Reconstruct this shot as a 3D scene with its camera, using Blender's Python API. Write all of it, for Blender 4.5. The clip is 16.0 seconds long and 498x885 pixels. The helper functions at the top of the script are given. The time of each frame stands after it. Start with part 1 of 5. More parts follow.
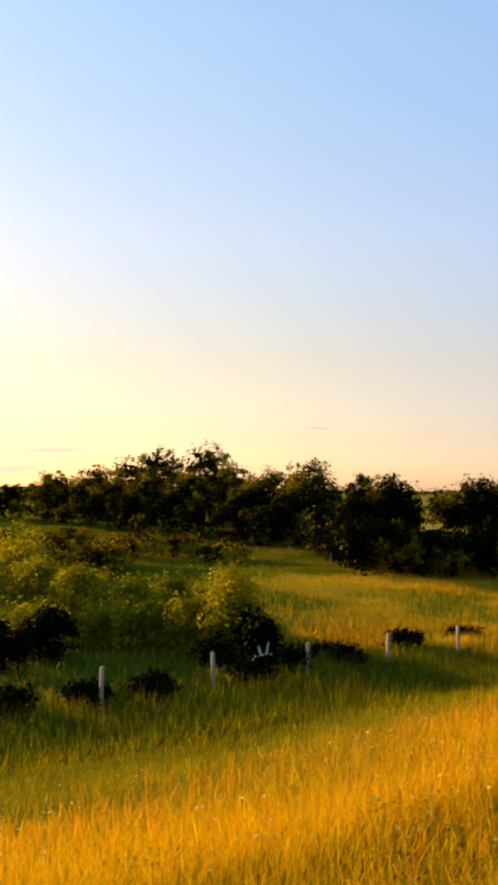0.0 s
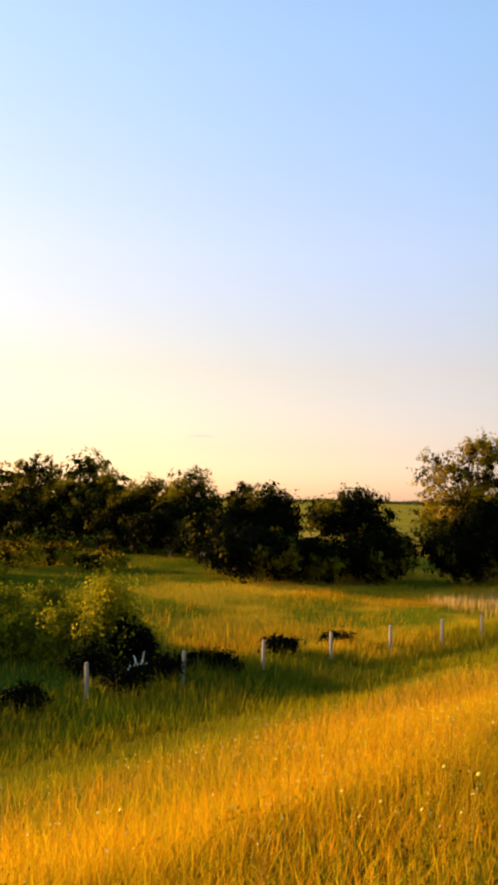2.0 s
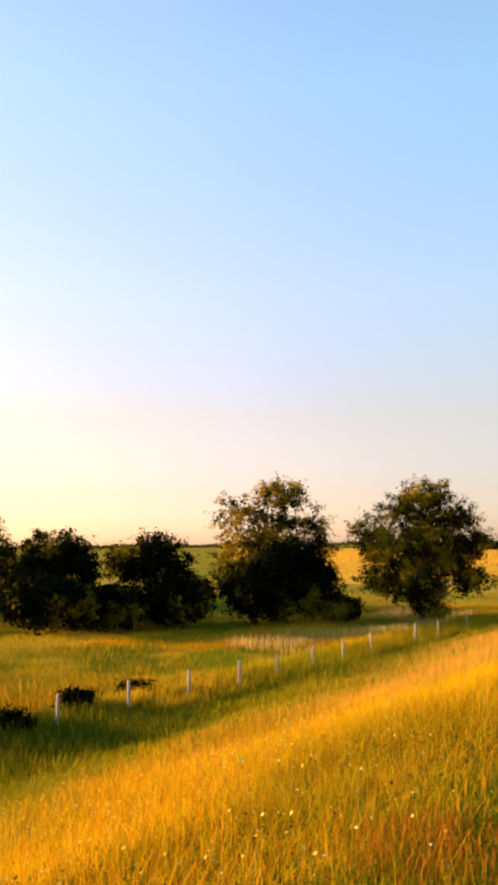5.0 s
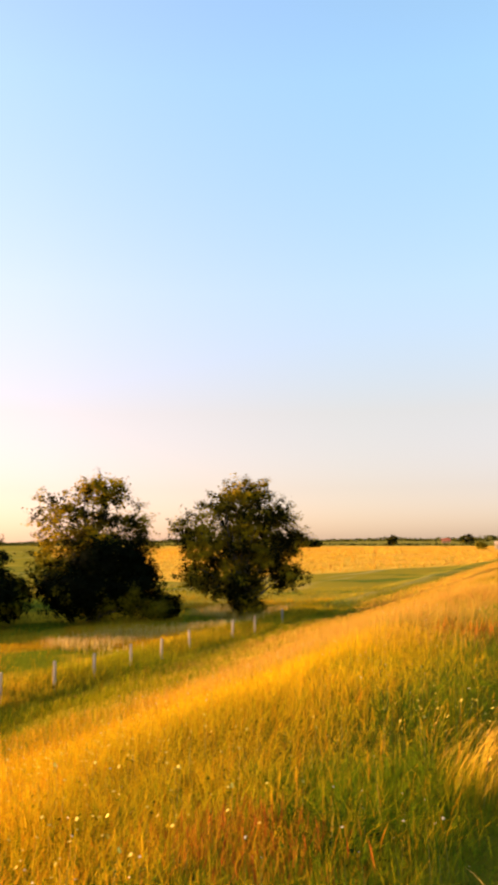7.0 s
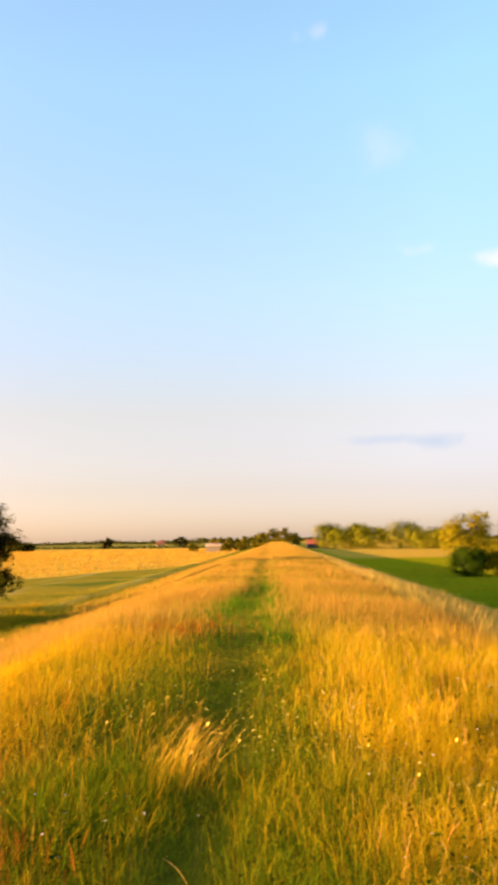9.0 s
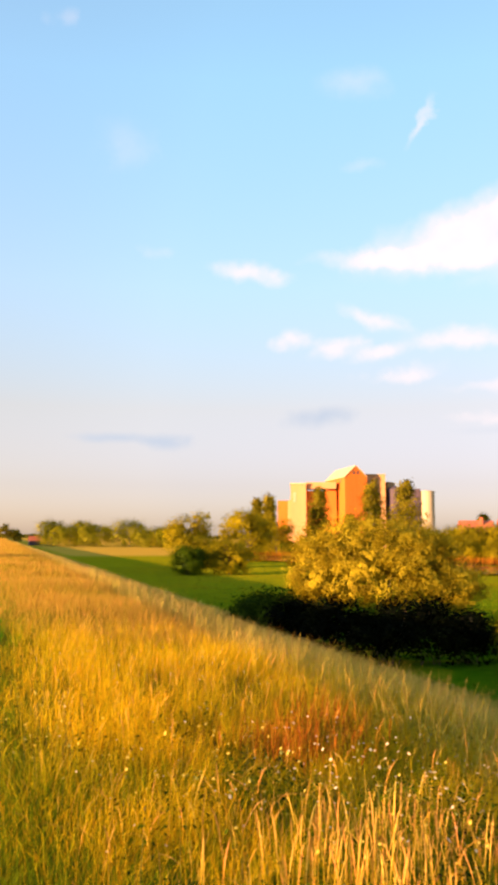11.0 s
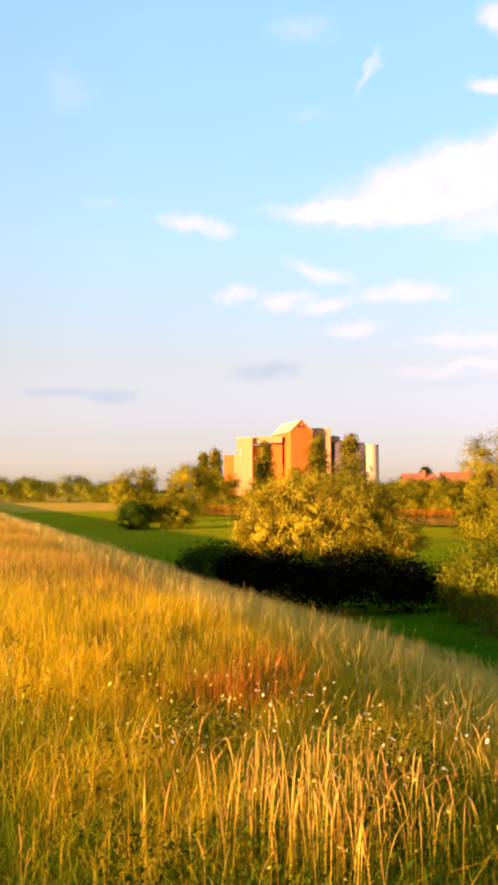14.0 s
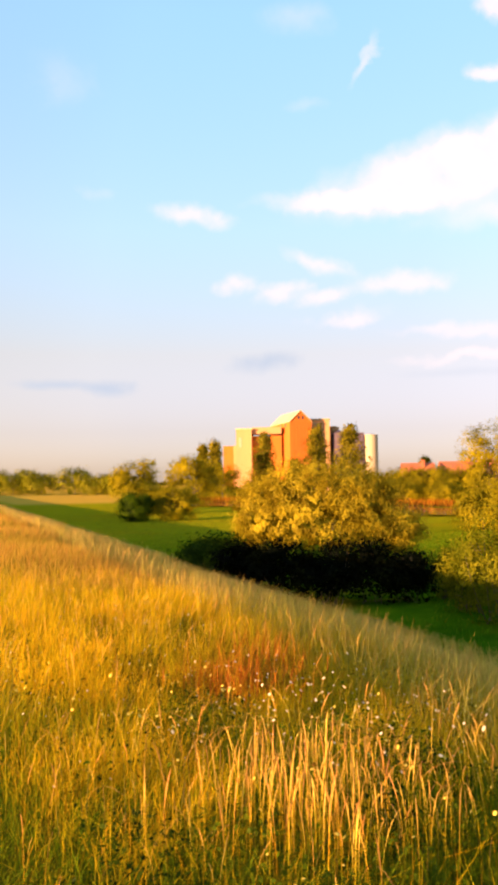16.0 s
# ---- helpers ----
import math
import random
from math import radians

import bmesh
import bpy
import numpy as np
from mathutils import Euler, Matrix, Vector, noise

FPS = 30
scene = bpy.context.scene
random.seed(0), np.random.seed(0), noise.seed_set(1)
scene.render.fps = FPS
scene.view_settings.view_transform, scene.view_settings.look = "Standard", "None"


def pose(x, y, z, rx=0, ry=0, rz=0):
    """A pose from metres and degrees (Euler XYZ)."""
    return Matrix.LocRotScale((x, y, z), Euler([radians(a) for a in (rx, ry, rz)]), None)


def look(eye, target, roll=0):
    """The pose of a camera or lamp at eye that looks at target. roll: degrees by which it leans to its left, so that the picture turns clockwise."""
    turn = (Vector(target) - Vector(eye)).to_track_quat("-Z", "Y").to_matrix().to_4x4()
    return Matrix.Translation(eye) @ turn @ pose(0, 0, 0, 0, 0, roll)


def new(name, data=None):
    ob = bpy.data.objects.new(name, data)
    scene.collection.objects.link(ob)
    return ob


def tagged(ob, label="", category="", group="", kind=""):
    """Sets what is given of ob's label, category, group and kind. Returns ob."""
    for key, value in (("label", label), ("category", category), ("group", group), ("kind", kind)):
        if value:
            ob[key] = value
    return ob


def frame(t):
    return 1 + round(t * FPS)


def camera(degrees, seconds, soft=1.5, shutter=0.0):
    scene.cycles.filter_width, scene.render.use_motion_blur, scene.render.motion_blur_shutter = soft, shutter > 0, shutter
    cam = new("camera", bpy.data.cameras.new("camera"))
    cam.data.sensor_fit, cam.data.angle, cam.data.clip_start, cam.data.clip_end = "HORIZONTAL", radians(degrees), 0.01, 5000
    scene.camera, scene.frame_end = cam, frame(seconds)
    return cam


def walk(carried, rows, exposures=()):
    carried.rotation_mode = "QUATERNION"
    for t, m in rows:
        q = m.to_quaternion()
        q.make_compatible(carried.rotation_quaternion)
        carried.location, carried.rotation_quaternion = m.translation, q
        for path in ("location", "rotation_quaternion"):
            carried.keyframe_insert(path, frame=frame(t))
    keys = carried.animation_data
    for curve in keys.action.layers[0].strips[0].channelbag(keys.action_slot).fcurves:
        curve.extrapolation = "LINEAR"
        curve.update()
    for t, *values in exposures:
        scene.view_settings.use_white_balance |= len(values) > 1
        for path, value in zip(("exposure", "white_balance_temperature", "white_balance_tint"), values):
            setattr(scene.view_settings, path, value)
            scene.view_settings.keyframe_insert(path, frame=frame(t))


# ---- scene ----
# ---------------- camera and walk ----------------
def step(t, x, y, z, yaw, pitch, roll):
    """Yaw: degrees clockwise from the line of the dike; pitch: upwards."""
    eye = Vector((x, y, z + 1.6))
    a, b = radians(yaw), radians(pitch)
    way = Vector((math.sin(a) * math.cos(b), math.cos(a) * math.cos(b), math.sin(b)))
    return (t, look(eye, eye + way, roll))


cam = camera(33.35, 16.0, soft=3.8, shutter=0.35)
PATH = [
    (0.0, -0.013, -0.011, 0.001, -55.30, 3.15, 0.73),
    (0.5, 0.004, -0.001, 0.006, -52.45, 3.81, 0.89),
    (1.0, 0.017, 0.005, 0.009, -49.96, 4.42, 0.98),
    (1.5, 0.032, 0.012, 0.019, -46.85, 2.70, 0.79),
    (2.0, 0.065, 0.058, 0.020, -47.23, 3.79, 1.12),
    (2.5, 0.082, 0.093, 0.016, -46.89, 5.80, 1.12),
    (3.0, 0.088, 0.118, 0.011, -43.68, 6.24, 0.64),
    (3.5, 0.119, 0.136, 0.010, -40.39, 6.58, 0.19),
    (3.7, 0.120, 0.145, 0.013, -39.22, 6.95, -0.14),
    (5.8, 0.109, 0.150, 0.017, -28.88, 6.42, -0.32),
    (6.0, 0.107, 0.157, 0.018, -27.41, 6.46, -0.39),
    (6.5, 0.100, 0.156, 0.018, -24.73, 6.79, -0.70),
    (7.0, 0.096, 0.156, 0.020, -21.24, 6.66, -0.51),
    (7.5, 0.093, 0.155, 0.013, -16.57, 6.96, -0.76),
    (8.0, 0.100, 0.153, 0.012, -11.19, 7.20, -0.57),
    (8.5, 0.104, 0.150, 0.008, -6.60, 6.85, -0.29),
    (9.0, 0.121, 0.145, 0.008, -1.89, 6.63, -0.96),
    (9.5, 0.124, 0.135, 0.008, 3.79, 6.71, -0.57),
    (10.0, 0.135, 0.123, 0.011, 7.99, 6.53, -0.68),
    (10.2, 0.136, 0.117, 0.008, 10.02, 6.56, -0.46),
    (12.3, 0.127, 0.089, 0.009, 21.85, 3.74, -0.22),
    (12.5, 0.118, 0.071, 0.008, 21.85, 2.72, -0.33),
    (13.0, 0.126, 0.057, 0.012, 20.01, 4.01, -0.57),
    (13.5, 0.140, 0.038, 0.012, 19.79, 2.77, -0.33),
    (14.0, 0.143, 0.018, 0.014, 20.40, 3.23, -0.38),
    (14.5, 0.147, -0.001, 0.015, 20.31, 3.07, -0.33),
    (15.0, 0.144, -0.008, 0.017, 20.48, 2.65, -0.24),
    (15.5, 0.136, -0.009, 0.018, 20.54, 2.23, -0.60),
    (16.0, 0.145, -0.015, 0.020, 20.44, 2.61, -0.85),
]
EXPOSURES = [(t, s, 7350, m) for t, s, m in ((0.0, 1.42, 23), (1.5, 1.54, 24), (2.5, 1.62, 28), (3.2, 1.66, 27), (6.0, 1.85, 32), (8.5, 1.93, 34), (12.5, 1.76, 34), (13.0, 1.81, 34), (16.0, 1.84, 36))]
walk(cam, [step(*row) for row in PATH], EXPOSURES)

# ---------------- world, sun ----------------
SUN_AZ, SUN_EL = -104.0, 8.0

world = bpy.data.worlds.new("evening_sky")
scene.world = world
world.use_nodes = True


def sky():
    n, l = world.node_tree.nodes, world.node_tree.links
    n.clear()

    def maths(op, a, b=0.0, c=None, clamp=False):
        m = n.new("ShaderNodeMath")
        m.operation, m.use_clamp = op, clamp
        for sock, v in zip(m.inputs, (a, b) if c is None else (a, b, c)):
            if isinstance(v, bpy.types.NodeSocket):
                l.new(v, sock)
            else:
                sock.default_value = v
        return m.outputs[0]

    def mixed(a, b, fac, mode="MIX"):
        m = n.new("ShaderNodeMix")
        m.data_type, m.blend_type = "RGBA", mode
        for sock, v in ((m.inputs[6], a), (m.inputs[7], b), (m.inputs[0], fac)):
            if isinstance(v, bpy.types.NodeSocket):
                l.new(v, sock)
            else:
                sock.default_value = (*v, 1) if isinstance(v, tuple) else v
        return m.outputs[2]

    air = n.new("ShaderNodeTexSky")
    air.sky_type = "NISHITA"
    air.sun_disc = False
    air.sun_elevation, air.sun_rotation = radians(SUN_EL), radians(SUN_AZ)
    air.air_density, air.dust_density, air.ozone_density = 1.0, 0.4, 1.6
    co = n.new("ShaderNodeTexCoord")
    sep = n.new("ShaderNodeSeparateXYZ")
    l.new(co.outputs["Generated"], sep.inputs[0])
    # evening haze: the low sky is rosier than clean air, yellower towards the sun, greyer away from it
    def layers(stops):
        r = n.new("ShaderNodeValToRGB")
        while len(r.color_ramp.elements) < len(stops):
            r.color_ramp.elements.new(0.5)
        for e, (p, c) in zip(r.color_ramp.elements, stops):
            e.position, e.color = p, (*c, 1)
        l.new(sep.outputs[2], r.inputs[0])
        return r.outputs[0]

    sunny = layers(((0.0, (0.55, 0.53, 0.70)), (0.06, (0.58, 0.49, 0.50)), (0.15, (0.74, 0.59, 0.51)), (0.29, (0.93, 0.84, 0.85)), (0.5, (0.97, 1.09, 1.16))))
    away = layers(((0.0, (0.30, 0.385, 0.70)), (0.06, (0.385, 0.40, 0.56)), (0.15, (0.615, 0.553, 0.535)), (0.29, (0.735, 0.90, 0.85)), (0.5, (0.82, 1.24, 1.14))))
    s = radians(SUN_AZ)
    near = maths("ADD", maths("MULTIPLY", sep.outputs[0], math.sin(s)), maths("MULTIPLY", sep.outputs[1], math.cos(s)))
    # thin veil: rosy beside the glow, yellow and dimmer in it
    veil = n.new("ShaderNodeValToRGB")
    for k in range(5):
        veil.color_ramp.elements.new(0.5)
    for e, (p, v) in zip(veil.color_ramp.elements, ((0.0, (0.80, 0.77, 0.80)), (0.15, (0.84, 0.81, 0.83)), (0.3, (1.0, 0.97, 0.97)), (0.5, (1, 1, 1)), (0.675, (1.05, 0.985, 1.05)), (0.81, (0.985, 0.93, 0.88)), (0.95, (0.86, 0.83, 0.74)))):
        e.position, e.color = p, (*v, 1)
    l.new(maths("MULTIPLY_ADD", near, 0.5, 0.5), veil.inputs[0])
    near = maths("MULTIPLY_ADD", near, 0.9, 0.4, True)
    colour = mixed(air.outputs[0], mixed(away, sunny, near), 1.0, "MULTIPLY")
    colour = mixed(colour, veil.outputs[0], 1.0, "MULTIPLY")
    # clouds, by bearing and height in degrees
    az = maths("MULTIPLY", maths("ARCTAN2", sep.outputs[0], sep.outputs[1]), 57.2958)
    el = maths("MULTIPLY", maths("ARCSINE", sep.outputs[2]), 57.2958)
    wisp = n.new("ShaderNodeTexNoise")
    wisp.inputs["Scale"].default_value, wisp.inputs["Detail"].default_value = 26.0, 5.0
    l.new(co.outputs["Generated"], wisp.inputs["Vector"])
    curl = n.new("ShaderNodeSeparateColor")
    l.new(wisp.outputs["Color"], curl.inputs[0])
    az0, el0 = az, el
    az = maths("MULTIPLY_ADD", maths("SUBTRACT", curl.outputs[0], 0.5), 5.0, az)
    el = maths("MULTIPLY_ADD", maths("SUBTRACT", curl.outputs[1], 0.5), 1.8, el)

    def cloud(az, el, a, e, w, h, dense, tilt, soft):
        u, v = maths("SUBTRACT", az, a), maths("SUBTRACT", el, e)
        v = maths("MULTIPLY_ADD", u, -tilt, v)
        u, v = maths("DIVIDE", u, w), maths("DIVIDE", v, h)
        d = maths("SQRT", maths("ADD", maths("MULTIPLY", u, u), maths("MULTIPLY", v, v)))
        m = n.new("ShaderNodeMapRange")
        m.interpolation_type = "SMOOTHSTEP"
        for k, val in zip(("From Min", "From Max", "To Min", "To Max"), (1.25, soft, 0.0, dense)):
            m.inputs[k].default_value = val
        l.new(d, m.inputs["Value"])
        return m.outputs[0]

    white, grey = None, None
    for row in WHITE_CLOUDS:
        c = cloud(az, el, *row)
        white = c if white is None else maths("ADD", white, c, clamp=True)
    el1 = maths("MULTIPLY_ADD", maths("SUBTRACT", curl.outputs[1], 0.5), 0.5, el0)
    for row in GREY_CLOUDS:
        c = cloud(az, el1, *row)
        grey = c if grey is None else maths("ADD", grey, c, clamp=True)
    streak = maths("MULTIPLY_ADD", curl.outputs[2], 1.5, 0.2, True)
    lit = mixed(colour, (1.95, 2.0, 1.98), maths("MULTIPLY", white, streak))
    lit = mixed(lit, (0.94, 1.36, 1.62), grey)
    back = n.new("ShaderNodeBackground")
    back.inputs["Strength"].default_value = 0.15
    out = n.new("ShaderNodeOutputWorld")
    l.new(lit, back.inputs["Color"])
    l.new(back.outputs[0], out.inputs["Surface"])


# bearing, height, half width, half height, density, tilt, softness
WHITE_CLOUDS = [
    (36.5, 20.5, 6.5, 1.9, 0.95, 0.22, 0.2),
    (33.5, 18.6, 8.0, 1.1, 0.80, 0.05, 0.1),
    (39.0, 17.2, 7.0, 1.2, 0.60, 0.00, 0.0),
    (34.8, 20.3, 9.73, 2.26, 0.95, 0.18, 0.3),
    (28.2, 18.6, 6.62, 0.74, 0.80, 0.00, 0.2),
    (16.6, 18.0, 2.9, 0.80, 0.80, -0.12, 0.0),
    (19.9, 13.5, 1.9, 0.85, 0.75, 0.00, 0.0),
    (23.0, 13.0, 2.0, 0.80, 0.70, 0.20, 0.0),
    (25.8, 12.5, 2.4, 0.65, 0.70, 0.08, 0.0),
    (31.0, 13.1, 3.6, 0.85, 0.80, 0.00, 0.0),
    (25.5, 14.8, 3.0, 0.75, 0.60, -0.28, 0.0),
    (27.6, 11.0, 2.8, 0.60, 0.60, 0.10, 0.0),
    (35.7, 8.2, 5.45, 0.50, 0.60, 0.05, 0.1),
    (35.0, 9.8, 5.06, 0.54, 0.50, 0.00, 0.0),
    (28.9, 27.0, 0.78, 1.18, 0.55, 1.20, 0.1),
    (24.0, 29.6, 2.72, 0.95, 0.22, 0.00, 0.0),
    (37.7, 25.6, 2.02, 0.63, 0.85, -0.15, 0.2),
    (38.3, 28.8, 2.34, 0.95, 0.85, -0.30, 0.2),
    (24.6, 24.6, 1.75, 0.42, 0.16, 0.00, 0.0),
    (9.9, 19.1, 1.25, 0.63, 0.16, 0.00, 0.0),
    (8.0, 25.4, 1.95, 1.41, 0.09, 0.00, 0.0),
    (3.1, 32.8, 1.09, 0.72, 0.20, 0.00, 0.0),
    (7.5, 25.8, 2.34, 1.68, 0.10, 0.00, 0.0),
]
GREY_CLOUDS = [
    (21.7, 8.1, 2.7, 0.80, 0.85, 0.10, 0.0),
    (11.2, 6.4, 2.3, 0.66, 0.85, -0.03, 0.0),
    (7.4, 6.6, 3.4, 0.46, 0.75, 0.00, -0.1),
    (34.9, 7.0, 5.06, 0.39, 0.22, 0.00, 0.0),
    (-68.7, 2.4, 3.70, 0.27, 0.50, 0.02, 0.1),
    (-70.8, 1.1, 2.34, 0.47, 0.50, 0.00, 0.1),
    (-51.2, 4.1, 1.01, 0.12, 0.40, 0.00, 0.1),
]
sky()

sun_data = bpy.data.lights.new("sun", "SUN")
sun_data.energy, sun_data.angle, sun_data.color = 5.0, radians(0.6), (1.0, 0.68, 0.36)
sun = new("sun", sun_data)
sa, se = radians(SUN_AZ), radians(SUN_EL)
sun.matrix_world = look(Vector((math.sin(sa) * math.cos(se), math.cos(sa) * math.cos(se), math.sin(se))) * 400, (0, 0, 0))


# ---------------- materials ----------------
def material(name):
    m = bpy.data.materials.new(name)
    m.use_nodes = True
    m.node_tree.nodes.clear()
    return m, m.node_tree.nodes, m.node_tree.links


def ramp(nodes, stops):
    r = nodes.new("ShaderNodeValToRGB")
    el = r.color_ramp.elements
    while len(el) < len(stops):
        el.new(0.5)
    for e, (p, c) in zip(el, stops):
        e.position, e.color = p, (*c, 1)
    return r


def mixer(nodes, links, a, b, fac, mode="MIX"):
    n = nodes.new("ShaderNodeMix")
    n.data_type, n.blend_type = "RGBA", mode
    for sock, v in ((n.inputs[6], a), (n.inputs[7], b), (n.inputs[0], fac)):
        if isinstance(v, bpy.types.NodeSocket):
            links.new(v, sock)
        elif sock is n.inputs[0]:
            sock.default_value = v
        else:
            sock.default_value = (*v, 1)
    return n.outputs[2]


def noise_tex(nodes, links, scale, detail=3.0, vec=None, rough=0.55):
    n = nodes.new("ShaderNodeTexNoise")
    n.inputs["Scale"].default_value, n.inputs["Detail"].default_value, n.inputs["Roughness"].default_value = scale, detail, rough
    if vec is not None:
        links.new(vec, n.inputs["Vector"])
    return n


def maths(nodes, links, op, a, b=0.0, clamp=False):
    n = nodes.new("ShaderNodeMath")
    n.operation, n.use_clamp = op, clamp
    for sock, v in ((n.inputs[0], a), (n.inputs[1], b)):
        if isinstance(v, bpy.types.NodeSocket):
            links.new(v, sock)
        else:
            sock.default_value = v
    return n.outputs[0]


def band(nodes, links, v, lo, hi):
    n = nodes.new("ShaderNodeMapRange")
    n.interpolation_type = "SMOOTHSTEP"
    n.inputs["From Min"].default_value, n.inputs["From Max"].default_value = lo, hi
    links.new(v, n.inputs["Value"])
    return n.outputs[0]


def thin_surface(nodes, links, colour, glow, translucent, rough=0.7):
    """A thin leaf or blade: light falls on it and through it."""
    d = nodes.new("ShaderNodeBsdfDiffuse")
    t = nodes.new("ShaderNodeBsdfTranslucent")
    g = nodes.new("ShaderNodeBsdfGlossy")
    g.inputs["Roughness"].default_value = rough
    g.inputs["Color"].default_value = (0.5, 0.5, 0.5, 1)
    m1, m2 = nodes.new("ShaderNodeMixShader"), nodes.new("ShaderNodeMixShader")
    m1.inputs[0].default_value, m2.inputs[0].default_value = translucent, 0.003
    links.new(colour, d.inputs["Color"])
    links.new(glow, t.inputs["Color"])
    links.new(d.outputs[0], m1.inputs[1])
    links.new(t.outputs[0], m1.inputs[2])
    links.new(m1.outputs[0], m2.inputs[1])
    links.new(g.outputs[0], m2.inputs[2])
    out = nodes.new("ShaderNodeOutputMaterial")
    links.new(m2.outputs[0], out.inputs["Surface"])


def blade_material(name, foot, middle, tip, spread=0.35, translucent=0.4, patch=None, patch_scale=0.6):
    """Grass: colour runs from foot to tip, differs from blade to blade and from patch to patch."""
    m, n, l = material(name)
    uv = n.new("ShaderNodeUVMap")
    sep = n.new("ShaderNodeSeparateXYZ")
    l.new(uv.outputs[0], sep.inputs[0])
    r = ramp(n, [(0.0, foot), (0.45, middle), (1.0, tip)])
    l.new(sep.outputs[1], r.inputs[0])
    geo = n.new("ShaderNodeNewGeometry")
    colour = r.outputs[0]
    if patch:
        co = n.new("ShaderNodeTexCoord")
        p = noise_tex(n, l, patch_scale, 3, co.outputs["Object"])
        colour = mixer(n, l, colour, patch, maths(n, l, "MULTIPLY", band(n, l, p.outputs[0], 0.42, 0.68), 0.8))
    hsv = n.new("ShaderNodeHueSaturation")
    l.new(colour, hsv.inputs["Color"])
    l.new(maths(n, l, "MULTIPLY_ADD", geo.outputs["Random Per Island"], 2 * spread), hsv.inputs["Value"])
    hsv.inputs["Value"].links[0].from_node.inputs[2].default_value = 1 - spread
    hue = n.new("ShaderNodeTexWhiteNoise")
    hue.noise_dimensions = "1D"
    l.new(geo.outputs["Random Per Island"], hue.inputs["W"])
    h = maths(n, l, "MULTIPLY_ADD", hue.outputs["Value"], 0.05)
    h.node.inputs[2].default_value = 0.475
    l.new(h, hsv.inputs["Hue"])
    thin_surface(n, l, hsv.outputs[0], hsv.outputs[0], translucent)
    return m


def leaf_material(name, dark, light, translucent=0.35, spread=0.4, scale=0.5, start=0.15):
    m, n, l = material(name)
    geo = n.new("ShaderNodeNewGeometry")
    co = n.new("ShaderNodeTexCoord")
    p = noise_tex(n, l, scale, 2, co.outputs["Object"])
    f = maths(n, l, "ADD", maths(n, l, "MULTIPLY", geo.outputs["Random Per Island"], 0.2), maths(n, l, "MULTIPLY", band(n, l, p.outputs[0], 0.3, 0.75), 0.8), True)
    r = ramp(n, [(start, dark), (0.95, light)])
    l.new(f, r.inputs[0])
    thin_surface(n, l, r.outputs[0], r.outputs[0], translucent, 0.45)
    return m


def plain_material(name, a, b, rough=0.8, scale=2.0, bump=0.2, fine=20.0, metal=0.0, stretch=(1, 1, 1)):
    """A solid surface with stains at one scale and grain at a finer one."""
    m, n, l = material(name)
    co = n.new("ShaderNodeTexCoord")
    mp = n.new("ShaderNodeMapping")
    mp.inputs["Scale"].default_value = stretch
    l.new(co.outputs["Object"], mp.inputs[0])
    big = noise_tex(n, l, scale, 4, mp.outputs[0])
    small = noise_tex(n, l, fine, 4, mp.outputs[0])
    f = maths(n, l, "ADD", maths(n, l, "MULTIPLY", band(n, l, big.outputs[0], 0.3, 0.7), 0.7), maths(n, l, "MULTIPLY", small.outputs[0], 0.3), True)
    bs = n.new("ShaderNodeBsdfPrincipled")
    bs.inputs["Roughness"].default_value, bs.inputs["Metallic"].default_value = rough, metal
    l.new(mixer(n, l, a, b, f), bs.inputs["Base Color"])
    bp = n.new("ShaderNodeBump")
    bp.inputs["Strength"].default_value, bp.inputs["Distance"].default_value = bump, 0.02
    l.new(small.outputs[0], bp.inputs["Height"])
    l.new(bp.outputs[0], bs.inputs["Normal"])
    out = n.new("ShaderNodeOutputMaterial")
    l.new(bs.outputs[0], out.inputs["Surface"])
    return m


